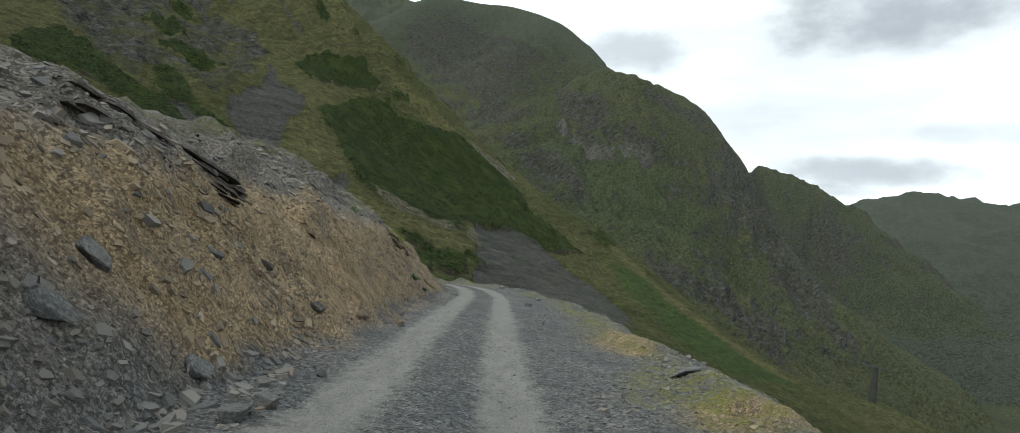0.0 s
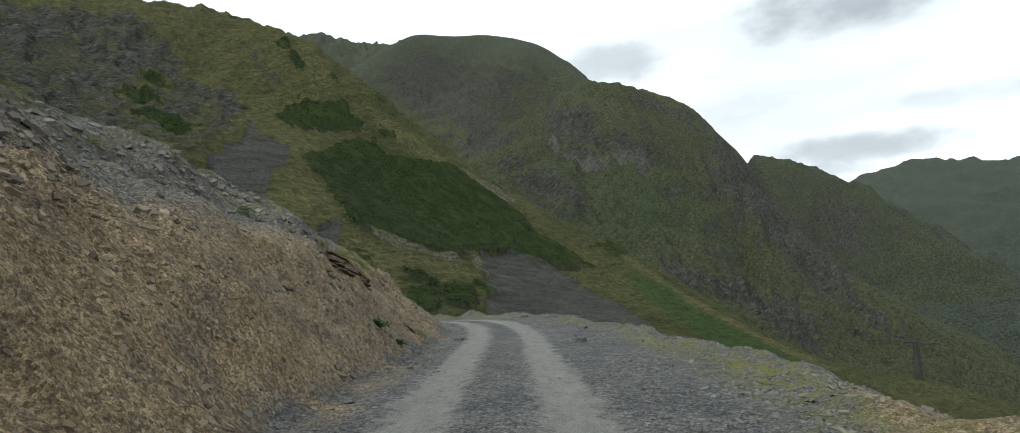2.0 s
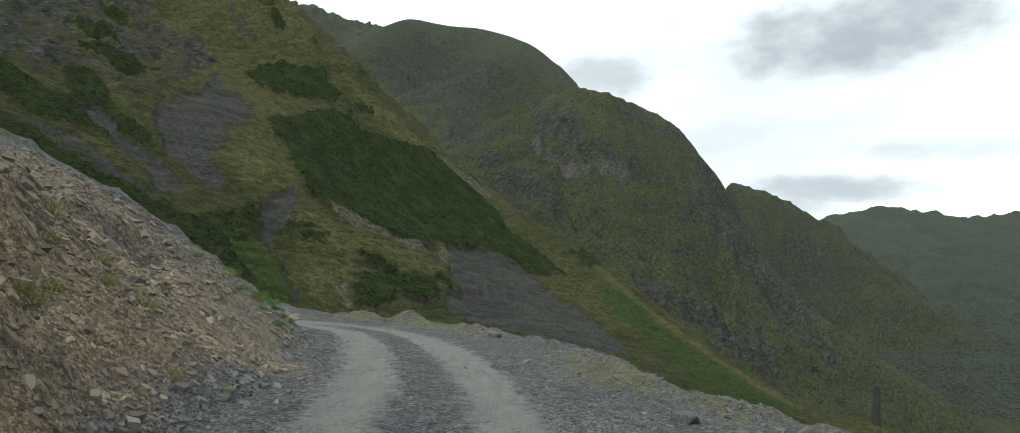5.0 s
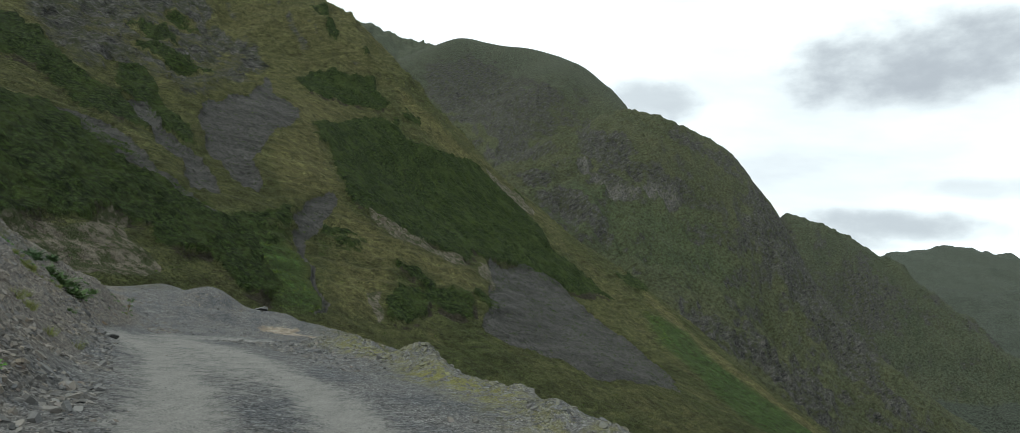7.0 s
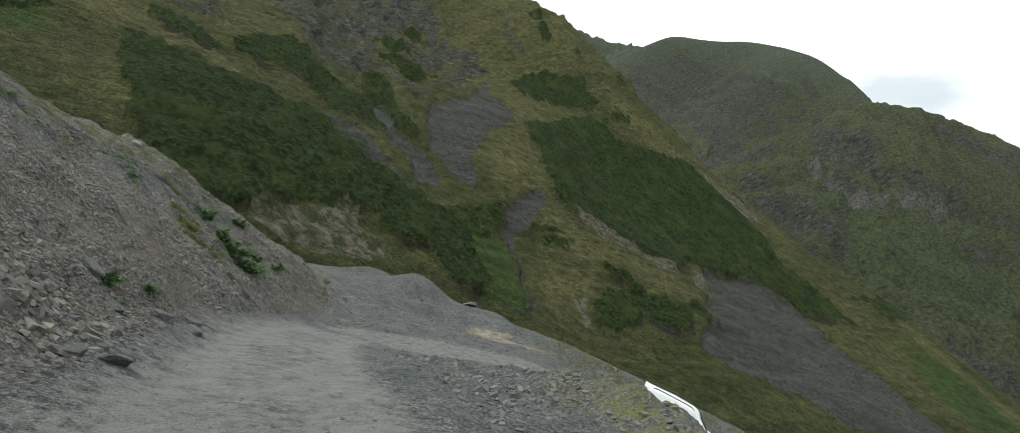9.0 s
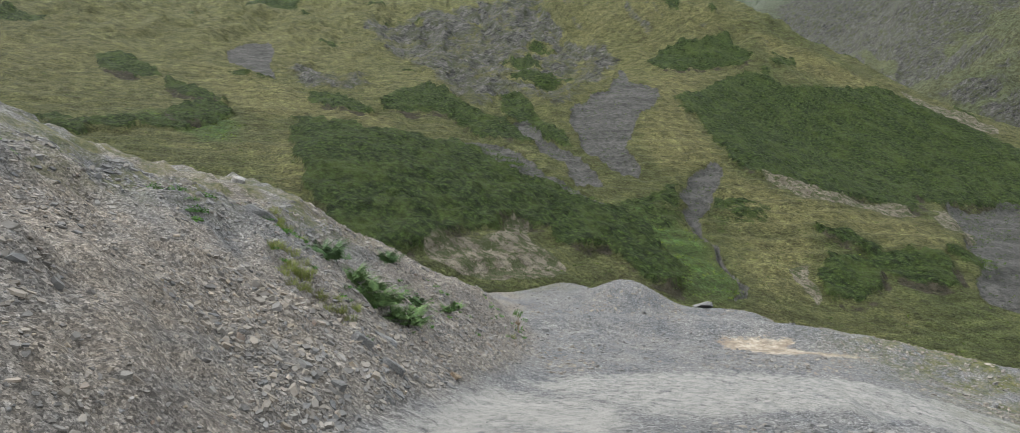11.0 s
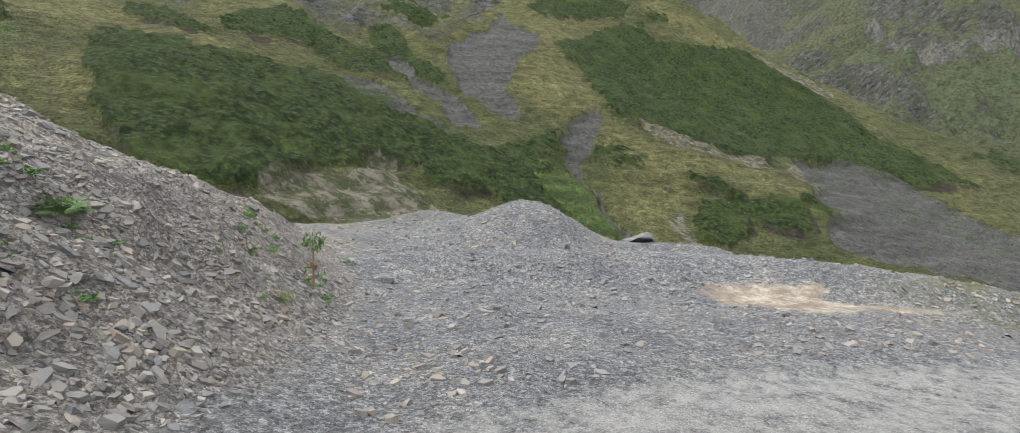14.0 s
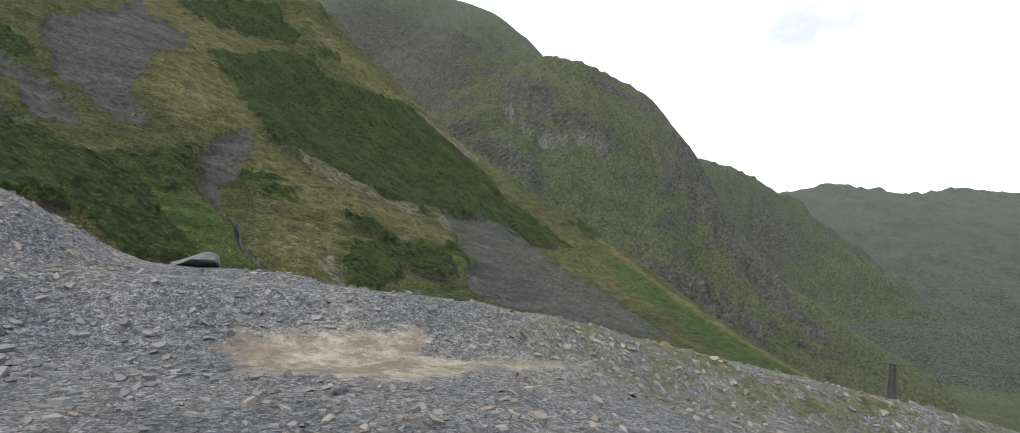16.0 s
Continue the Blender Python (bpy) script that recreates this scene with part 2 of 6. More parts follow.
def near_ground(x, y):
    """Height of the roadside ground, with what lies where: ruts, bank, edge, and so on. s counts from the start of the walk."""
    s, d, zr = along(x, y, UP)
    s = s - 40.0
    wob = fbm(x * 0.35, y * 0.35, 3, 11)
    foot = 2.25 - 0.25 * smooth(55, 66, s) + 0.22 * wob
    steep = 1.1 - 0.45 * smooth(26, 37, s) + 0.09 * smooth(38, 46, s)
    top = (3.9 + 1.9 * smooth(48, 62, s) + 1.8 * np.exp(-((s - 22) / 6.5) ** 2) + 0.5 * fbm(s * 0.12, d * 0.05, 3, 5)) * (1 - 0.12 * smooth(62, 70, s)) * (1 - smooth(72, 88, s))
    dd = np.maximum(d - foot, 0)
    cut = np.minimum(steep * dd, steep * 2.3 + 0.62 * (dd - 2.3))
    bank = -np.log(np.exp(-2.2 * cut) + np.exp(-2.2 * np.maximum(top, 0))) / 2.2
    bank = np.where(dd > 0, np.maximum(bank + np.log(1 + np.exp(-2.2 * np.maximum(top, 0))) / 2.2, 0), 0)
    bank = bank + 0.38 * smooth(0.9, 2.4, d) * smooth(50, 57, s) * (1 - smooth(70, 80, s))
    right = np.maximum(-d, 0)
    edge = 5.3 - 0.4 * smooth(36, 44, s) + 1.0 * smooth(45, 52, s) + 0.5 * fbm(s * 0.3, s * 0.0, 2, 21)
    fall = 0.72 * np.maximum(right - edge, 0)
    berm = (0.28 + 0.20 * smooth(45, 53, s)) * (1 - smooth(61, 66, s)) * np.exp(-((right - edge + 0.7) / 0.55) ** 2) * (0.6 + 0.6 * fbm(x * 0.9, y * 0.9, 2, 31))
    zu = zr + bank - fall + berm
    # lower leg, its outer shelf and the rim
    s2, d2, zr2 = along(x, y, LOW)
    shelf = 6.6 + 3.0 * np.exp(-((s2 - 5) / 5.0) ** 2) - 1.6 * smooth(12, 22, s2) + 0.5 * fbm(s2 * 0.25, s2 * 0.0, 2, 41)
    zl = zr2 - 0.75 * np.maximum(d2 - shelf, 0) - 0.02 * np.maximum(d2, 0) + (0.30 + 0.5 * smooth(1, 6, s2) + 0.3 * smooth(14, 20, s2)) * np.exp(-((d2 - shelf + 1.0) / 1.3) ** 2)
    zl = zl - 0.75 * np.maximum(-d2 - 4.0, 0)
    # the spoil heap and the low swell beside it at the far end of the shelf
    heap = 1.75 * np.exp(-(((x + 25.2) / 2.4) ** 2 + ((y - 79.7) / 2.2) ** 2)) + 0.75 * np.exp(-(((x + 29.6) / 2.2) ** 2 + ((y - 80.8) / 2.0) ** 2)) + 0.75 * np.exp(-(((x + 20.8) / 3.2) ** 2 + ((y - 82.0) / 1.6) ** 2))
    z_shelf = -6.5 - 0.03 * (y - 72) + 0.13 * np.maximum(-23 - x, 0)
    in_shelf = np.exp(-((np.maximum(np.hypot((x + 24.0) / 8.0, (y - 75.5) / 7.5) - 1, 0)) / 0.35) ** 2)
    zs = np.where(in_shelf > 0.02, z_shelf - 7 * (1 - in_shelf), -60.0)
    z = np.maximum(np.maximum(np.where(s < 73, zu, -60), zl), zs)
    z = np.where(s >= 73, np.maximum(z, np.where(d > -2.5, zr + bank - 0.5 * np.maximum(s - 84, 0) - 0.5 * np.maximum(-d - 0.5, 0), -60)), z)
    z = z + heap
    z = np.maximum(z, -62)
    return z, dict(s=s, d=d, bank=bank, right=right, edge=edge, s2=s2, d2=d2, shelf=shelf, foot=foot, zl=zl, zu=zu)


def far_ground(x, y):
    """Height of the land beyond the road, and which form is uppermost there."""
    r = np.hypot(x, y)
    warp = 14 * fbm(x / 160.0, y / 160.0, 3, 71)
    rough = ridged(x / 95.0, y / 95.0, 5, 81)
    rough2 = ridged(x / 26.0, y / 26.0, 4, 91)
    near_hill = NEAR_HILL(x, y)
    steep_hill = smooth(60, 120, near_hill)
    u, v = 0.65 * x + 0.76 * y, -0.76 * x + 0.65 * y
    bend = 9 * fbm(x / 60.0, y / 60.0, 3, 131)
    runnel = ridged((u + bend) / 26.0, v / 120.0, 4, 141) - 0.5
    folds = ridged((u + 4 * bend) / 95.0, v / 420.0, 5, 151) - 0.6
    near_hill = near_hill + (0.7 + 1.8 * steep_hill) * runnel * smooth(70, 120, r)
    near_hill = near_hill + 0.35 * np.sin(near_hill * 2.2 + 2.5 * fbm(x / 20.0, y / 20.0, 2, 161)) * smooth(-20, 0, near_hill)
    near_hill = near_hill + (0.5 + 2.0 * steep_hill) * (rough2 - 0.5) * smooth(60, 140, r) + 0.3 * fbm(x / 7.0, y / 7.0, 3, 95)
    near_hill = near_hill - 400 * smooth(430, 900, y) - 300 * smooth(300, 600, x)
    big = MOUNTAIN(x + warp, y)
    calm = 1 - 0.85 * smooth(360, 500, big)
    ribs = ridged((x + 0.5 * y + 60 * fbm(x / 210.0, y / 210.0, 3, 221)) / 120.0, (y - 0.4 * x + 60 * fbm(x / 190.0, y / 190.0, 3, 231)) / 170.0, 4, 241, 0.6) - 0.55
    inland = smooth(15, 130, -crest(x, y, SKYLINE, 1.0))
    calm = calm * (0.3 + 0.7 * inland)
    big = big + 9 * ribs * calm * inland
    big = big + calm * (7 * (rough - 0.75) + 3.2 * (rough2 - 0.65) + 5 * folds)
    big = big + 3.4 * np.sin((big + 75 * fbm(x / 170.0, y / 170.0, 4, 171)) / 9.0) * smooth(-30, 60, big) * (0.4 + 0.8 * np.abs(fbm(x / 220.0, y / 220.0, 2, 181))) * calm
    big = big - 6 * np.exp(-(((x - 262) / 60.0) ** 2 + ((y - 815) / 90.0) ** 2))
    big = big - 500 * smooth(430, 330, y) - 400 * smooth(560, 800, x) - 500 * smooth(1400, 1800, y)
    second = SECOND_RIDGE(x, y) - 8 + 11 * folds + 6 * (rough - 0.8) + 3.5 * (rough2 - 0.65)
    second = second - 600 * smooth(520, 400, x) - 600 * smooth(760, 600, y) - 500 * smooth(1000, 1400, x) - 500 * smooth(1450, 1800, y)
    far1 = crest(x, y, FAR_RIDGE, 0.65) + 16 * (rough - 0.75)
    far2 = np.maximum(np.maximum(crest(x, y, FAR_HILLS, 0.42), crest(x, y, FARTHEST, 0.4)), crest(x, y, LOW_HILLS, 0.3)) + 9 * (rough - 0.8)
    floor = -130 + 10 * fbm(x / 300.0, y / 300.0, 3, 61) + 0.05 * np.maximum(-y - 200, 0)
    # slopes behind and beside the start: the hill that carries the road
    home = -6 + 0.55 * (-x - 52) * smooth(30, -30, y) - 0.055 * (y - 60)
    home = np.where(x < -48, np.minimum(home, 160), np.minimum(-0.72 * (x - 6), 0) - 9 - 0.08 * np.maximum(y, 0))
    home = home - 200 * smooth(70, 150, y)
    stack = np.stack([floor, home, near_hill, big, second, far1, far2])
    return stack.max(0), stack.argmax(0)


# ---------------------------------------------------------------- mesh helpers
def mesh_from(name, verts, faces, smooth_shade=True):
    me = bpy.data.meshes.new(name)
    verts, faces = np.asarray(verts, np.float32), np.asarray(faces, np.int32)
    me.vertices.add(len(verts))
    me.vertices.foreach_set("co", verts.ravel())
    n, k = faces.shape
    me.loops.add(n * k)
    me.loops.foreach_set("vertex_index", faces.ravel())
    me.polygons.add(n)
    me.polygons.foreach_set("loop_start", np.arange(0, n * k, k, dtype=np.int32))
    me.polygons.foreach_set("loop_total", np.full(n, k, np.int32))
    me.polygons.foreach_set("use_smooth", np.full(n, smooth_shade))
    me.update(calc_edges=True)
    return me


def grid_faces(rows, cols, wrap=False):
    i, j = np.meshgrid(np.arange(rows - 1), np.arange(cols if wrap else cols - 1), indexing="ij")
    j2 = (j + 1) % cols
    return np.stack([i * cols + j, i * cols + j2, (i + 1) * cols + j2, (i + 1) * cols + j], -1).reshape(-1, 4)


def lay(me, name, values):
    """A value for each vertex: which ground lies there."""
    a = me.attributes.new(name, "FLOAT", "POINT")
    a.data.foreach_set("value", np.asarray(values, np.float32).ravel())


def part(name, bm, material, parent, label=""):
    me = bpy.data.meshes.new(name)
    bm.to_mesh(me)
    bm.free()
    me.materials.append(material)
    ob = new(name, me)
    ob.parent = parent
    return tagged(ob, label=label)


# ---------------------------------------------------------------- materials
class Mat:
    """A short way to write node materials."""

    def __init__(self, name, rough=0.9, spec=0.25):
        self.m = bpy.data.materials.new(name)
        self.m.use_nodes = True
        self.n, self.l = self.m.node_tree.nodes, self.m.node_tree.links
        self.b = self.n["Principled BSDF"]
        self.b.inputs["Roughness"].default_value = rough
        self.b.inputs["Specular IOR Level"].default_value = spec
        self.pos = self.n.new("ShaderNodeNewGeometry").outputs["Position"]

    def put(self, socket, value):
        if hasattr(value, "is_output"):
            self.l.new(value, socket)
        elif isinstance(value, tuple) and len(value) == 3 and socket.type == "RGBA":
            socket.default_value = (*value, 1)
        else:
            socket.default_value = value

    def noise(self, scale, detail=4, rough=0.55, vec=None, stretch=None, distort=0.0):
        t = self.n.new("ShaderNodeTexNoise")
        v = vec or self.pos
        if stretch:
            mp = self.n.new("ShaderNodeMapping")
            self.l.new(v, mp.inputs[0])
            mp.inputs["Scale"].default_value = stretch
            v = mp.outputs[0]
        self.l.new(v, t.inputs["Vector"])
        t.inputs["Scale"].default_value, t.inputs["Detail"].default_value, t.inputs["Roughness"].default_value = scale, detail, rough
        t.inputs["Distortion"].default_value = distort
        return t.outputs[0]

    def cells(self, scale, out="Distance", stretch=None, feature="F1"):
        t = self.n.new("ShaderNodeTexVoronoi")
        t.feature = feature
        v = self.pos
        if stretch:
            mp = self.n.new("ShaderNodeMapping")
            self.l.new(v, mp.inputs[0])
            mp.inputs["Scale"].default_value = stretch
            v = mp.outputs[0]
        self.l.new(v, t.inputs["Vector"])
        t.inputs["Scale"].default_value = scale
        return t.outputs[out]

    def ramp(self, fac, *stops):
        r = self.n.new("ShaderNodeValToRGB")
        e = r.color_ramp.elements
        while len(e) < len(stops):
            e.new(0.5)
        for k, (p, c) in enumerate(stops):
            e[k].position, e[k].color = p, (*c, 1) if isinstance(c, tuple) else (c, c, c, 1)
        self.l.new(fac, r.inputs[0])
        return r.outputs[0]

    def mix(self, fac, a, b, mode="MIX"):
        x = self.n.new("ShaderNodeMix")
        x.data_type, x.blend_type = "RGBA", mode
        self.put(x.inputs[0], fac)
        self.put(x.inputs[6], a)
        self.put(x.inputs[7], b)
        return x.outputs[2]

    def math(self, op, a, b=0.0, clamp=False):
        x = self.n.new("ShaderNodeMath")
        x.operation, x.use_clamp = op, clamp
        self.put(x.inputs[0], a)
        self.put(x.inputs[1], b)
        return x.outputs[0]

    def attr(self, name):
        a = self.n.new("ShaderNodeAttribute")
        a.attribute_name = name
        return a.outputs["Fac"]

    def up(self):
        s = self.n.new("ShaderNodeSeparateXYZ")
        self.l.new(self.n.new("ShaderNodeNewGeometry").outputs["Normal"], s.inputs[0])
        return s.outputs[2]

    def turned(self, angles):
        mp = self.n.new("ShaderNodeMapping")
        self.l.new(self.pos, mp.inputs[0])
        mp.inputs["Rotation"].default_value = angles
        return mp.outputs[0]

    def random(self):
        return self.n.new("ShaderNodeObjectInfo").outputs["Random"]

    def island(self):
        return self.n.new("ShaderNodeNewGeometry").outputs["Random Per Island"]

    def bump(self, height, strength, distance, normal=None):
        b = self.n.new("ShaderNodeBump")
        b.inputs["Strength"].default_value, b.inputs["Distance"].default_value = strength, distance
        self.l.new(height, b.inputs["Height"])
        if normal:
            self.l.new(normal, b.inputs["Normal"])
        return b.outputs[0]

    def done(self, color, normal=None, rough=None):
        self.put(self.b.inputs["Base Color"], color)
        if normal:
            self.l.new(normal, self.b.inputs["Normal"])
        if rough is not None:
            self.put(self.b.inputs["Roughness"], rough)
        return self.m


def plain(name, color, rough=0.6, metal=0.0, grain=0.12):
    m = Mat(name, rough, 0.4)
    m.b.inputs["Metallic"].default_value = metal
    dark = tuple(c * (1 - 2 * grain) for c in color)
    return m.done(m.mix(m.noise(9, 5, 0.65), color, dark))


def make_gravel():
    """Crushed shale: pale dust in the wheel tracks, blue-grey chips between, brown earth on the cut, moss at the edge."""
    m = Mat("crushed_shale", 0.92, 0.2)
    slabs, chips, grit = m.cells(11, "Color", stretch=(1, 1, 1.8)), m.cells(30, "Color"), m.cells(75, "Color")
    shade = m.mix(1.0, m.ramp(chips, (0.15, 0.5), (0.5, 0.95), (0.85, 1.5)), m.ramp(grit, (0.15, 0.6), (0.5, 1.0), (0.85, 1.5)), "MULTIPLY")
    shade = m.mix(1.0, shade, m.ramp(m.noise(7, 6, 0.8), (0.36, 0.75), (0.5, 1.0), (0.64, 1.25)), "MULTIPLY")
    big = m.noise(0.8, 5, 0.6)
    fine = m.noise(22, 6, 0.7)
    grey = m.mix(m.ramp(big, (0.35, 0.0), (0.65, 1.0)), (0.060, 0.064, 0.070), (0.110, 0.108, 0.104))
    grey = m.mix(m.ramp(fine, (0.45, 0.0), (0.64, 0.6)), grey, (0.140, 0.138, 0.131))
    grey = m.mix(1.0, grey, m.ramp(slabs, (0.2, 0.8), (0.5, 1.0), (0.8, 1.22)), "MULTIPLY")
    earth = m.mix(m.ramp(m.noise(1.7, 6, 0.65), (0.38, 0.0), (0.62, 1.0)), (0.175, 0.128, 0.074), (0.265, 0.200, 0.120))
    earth = m.mix(m.ramp(m.noise(0.7, 5, 0.65, distort=0.6), (0.52, 0.0), (0.66, 0.6)), earth, (0.085, 0.078, 0.066))
    earth = m.mix(m.ramp(m.noise(5, 5, 0.7), (0.56, 0.0), (0.68, 0.7)), earth, (0.075, 0.066, 0.054))
    color = m.mix(m.attr("earth"), grey, earth)
    color = m.mix(1.0, color, shade, "MULTIPLY")
    dust = m.mix(m.ramp(m.noise(2.2, 6, 0.7, stretch=(2.0, 0.6, 1)), (0.36, 0.0), (0.64, 1.0)), (0.150, 0.147, 0.136), (0.225, 0.220, 0.203))
    dust = m.mix(m.ramp(m.noise(34, 4, 0.7), (0.54, 0.0), (0.64, 0.85)), dust, (0.085, 0.086, 0.088))
    dust = m.mix(m.ramp(grit, (0.66, 0.0), (0.72, 0.7)), dust, (0.27, 0.265, 0.245))
    edge = m.math("ADD", m.attr("track"), m.math("MULTIPLY", m.math("SUBTRACT", m.noise(3.5, 7, 0.75), 0.5), 1.7))
    color = m.mix(m.ramp(edge, (0.34, 0.0), (0.72, 0.95)), color, dust)
    sand = m.mix(m.ramp(m.noise(2.2, 8, 0.8), (0.44, 0.0), (0.60, 1.0)), (0.140, 0.112, 0.084), (0.30, 0.268, 0.212))
    sand = m.mix(m.ramp(m.noise(0.75, 7, 0.75, distort=0.6), (0.50, 0.0), (0.60, 0.7)), sand, (0.135, 0.104, 0.076))
    sand = m.mix(m.ramp(m.noise(9, 6, 0.75), (0.56, 0.0), (0.68, 0.8)), sand, (0.10, 0.092, 0.082))
    sedge = m.math("ADD", m.attr("sand"), m.math("MULTIPLY", m.math("SUBTRACT", m.noise(2.0, 8, 0.85), 0.5), 2.4))
    color = m.mix(m.ramp(sedge, (0.45, 0.0), (0.66, 1.0)), color, sand)
    moss = m.mix(m.noise(6, 5, 0.6), (0.085, 0.092, 0.026), (0.165, 0.15, 0.042))
    medge = m.math("MULTIPLY", m.attr("moss"), m.ramp(m.noise(2.6, 8, 0.85), (0.46, 0.0), (0.54, 1.0)))
    color = m.mix(medge, color, m.mix(1.0, moss, m.ramp(grit, (0.15, 0.5), (0.85, 1.6)), "MULTIPLY"))
    color = m.mix(m.math("MULTIPLY", m.attr("turf"), m.ramp(m.noise(1.1, 7, 0.75), (0.42, 0.0), (0.58, 1.0))), color,
                  m.mix(m.ramp(m.noise(5, 6, 0.75), (0.38, 0.0), (0.62, 1.0)), (0.025, 0.034, 0.010), (0.095, 0.090, 0.036)))
    n = m.bump(slabs, 0.7, 0.05)
    n = m.bump(chips, 0.9, 0.03, n)
    n = m.bump(m.noise(11, 8, 0.8), 0.9, 0.06, n)
    return m.done(color, n)


def make_land():
    """Mountain pasture with shrub, scree and bare rock by attribute and by slope."""
    m = Mat("mountain_land", 0.95, 0.12)
    fall = m.turned((0, 0, radians(40)))
    bedded = m.turned((radians(20), radians(38), radians(25)))
    soft = m.noise(0.018, 6, 0.6)
    fine = m.noise(0.35, 9, 0.75)
    tufts = m.noise(2.4, 5, 0.75)
    steps = m.noise(0.8, 7, 0.7, stretch=(0.45, 0.45, 2.2))
    streak = m.noise(0.22, 6, 0.65, vec=fall, stretch=(1.6, 0.16, 0.3))
    up = m.up()
    grass = m.mix(m.ramp(soft, (0.36, 0.0), (0.64, 1.0)), (0.046, 0.056, 0.019), (0.075, 0.079, 0.031))
    grass = m.mix(m.ramp(m.noise(0.06, 7, 0.7), (0.50, 0.0), (0.68, 0.5)), grass, (0.088, 0.080, 0.037))
    grass = m.mix(m.math("MULTIPLY", m.attr("dry"), m.ramp(fine, (0.3, 0.55), (0.65, 0.85))), grass, (0.122, 0.115, 0.048))
    grass = m.mix(m.math("MULTIPLY", m.attr("lush"), m.ramp(fine, (0.35, 0.3), (0.6, 0.9))), grass, (0.039, 0.074, 0.018))
    grass = m.mix(1.0, grass, m.ramp(fine, (0.36, 0.60), (0.5, 1.0), (0.64, 1.40)), "MULTIPLY")
    grass = m.mix(1.0, grass, m.ramp(tufts, (0.38, 0.45), (0.5, 1.0), (0.62, 1.5)), "MULTIPLY")
    grass = m.mix(1.0, grass, m.ramp(steps, (0.38, 0.72), (0.48, 1.0), (0.62, 1.15)), "MULTIPLY")
    grass = m.mix(m.ramp(m.noise(0.9, 6, 0.75), (0.57, 0.0), (0.62, 0.6)), grass, (0.026, 0.034, 0.012))
    grass = m.mix(1.0, grass, m.ramp(streak, (0.36, 0.80), (0.64, 1.2)), "MULTIPLY")
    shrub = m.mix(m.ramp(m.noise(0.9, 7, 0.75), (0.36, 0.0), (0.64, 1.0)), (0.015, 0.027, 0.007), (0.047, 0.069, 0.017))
    # shading painted into the shrub colour: light crown tops, dark gaps between them
    crown_shade = m.cells(1.1)
    shrub = m.mix(1.0, shrub, m.ramp(crown_shade, (0.15, 1.35), (0.45, 0.95), (0.8, 0.4)), "MULTIPLY")
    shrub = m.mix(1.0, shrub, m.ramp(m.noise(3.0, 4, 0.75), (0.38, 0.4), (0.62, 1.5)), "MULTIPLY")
    shrub = m.mix(m.ramp(m.noise(0.16, 7, 0.7, vec=fall, stretch=(0.35, 1.0, 1.0)), (0.48, 0.0), (0.64, 0.6)), shrub, (0.057, 0.077, 0.020))
    wobble = m.math("MULTIPLY", m.math("SUBTRACT", m.noise(0.25, 8, 0.75), 0.5), 0.9)
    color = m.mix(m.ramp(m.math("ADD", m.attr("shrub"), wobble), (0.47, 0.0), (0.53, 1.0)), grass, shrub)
    # distance haze painted into the colour: far forms take a dull blue-green
    color = m.mix(m.attr("haze_heath"), color, m.mix(1.0, m.mix(m.noise(0.02, 8, 0.7), (0.035, 0.045, 0.036), (0.065, 0.073, 0.061)), m.ramp(fine, (0.40, 0.42), (0.60, 1.55)), "MULTIPLY"))
    # brown soil strip with the thicket edge's shade painted into its colour
    shaded_scar = m.mix(m.ramp(m.noise(0.9, 7, 0.8), (0.42, 0.0), (0.6, 1.0)), (0.020, 0.019, 0.013), (0.062, 0.054, 0.038))
    color = m.mix(m.ramp(m.math("MULTIPLY", m.attr("shaded_scar"), m.ramp(m.noise(0.12, 8, 0.8), (0.38, 0.25), (0.6, 1.3))), (0.34, 0.0), (0.5, 0.95)), color, shaded_scar)
    strata = m.noise(0.30, 10, 0.82, vec=bedded, stretch=(0.5, 0.6, 1.25))
    stone = m.mix(m.ramp(strata, (0.40, 0.0), (0.60, 1.0)), (0.018, 0.019, 0.019), (0.138, 0.134, 0.122))
    # the same share gives the far mountain its darker slate
    stone = m.mix(m.attr("haze_heath"), stone, m.mix(m.ramp(strata, (0.40, 0.0), (0.60, 1.0)), (0.012, 0.014, 0.016), (0.078, 0.076, 0.072)))
    stone = m.mix(1.0, stone, m.ramp(m.noise(0.8, 8, 0.8), (0.38, 0.4), (0.62, 1.5)), "MULTIPLY")
    stone = m.mix(m.ramp(m.noise(0.33, 9, 0.85, stretch=(1.3, 1.3, 0.6)), (0.57, 0.0), (0.63, 0.7)), stone, (0.20, 0.195, 0.18))
    stone = m.mix(m.ramp(m.noise(0.16, 9, 0.85), (0.48, 0.0), (0.57, 0.85)), stone, (0.050, 0.058, 0.027))
    stone = m.mix(m.math("MULTIPLY", m.attr("pale"), m.ramp(m.noise(0.35, 8, 0.8, stretch=(1.4, 1.4, 0.5)), (0.44, 0.0), (0.56, 0.9))), stone, (0.20, 0.192, 0.172))
    cliff = m.math("ADD", m.math("MULTIPLY", m.ramp(up, (0.46, 1.0), (0.74, 0.0)), 0.55), m.math("MULTIPLY", m.math("SUBTRACT", m.noise(0.045, 11, 0.8, stretch=(1, 1, 1.7)), 0.5), 1.5))
    cliff = m.math("ADD", cliff, m.math("MULTIPLY", m.attr("rock"), 0.72))
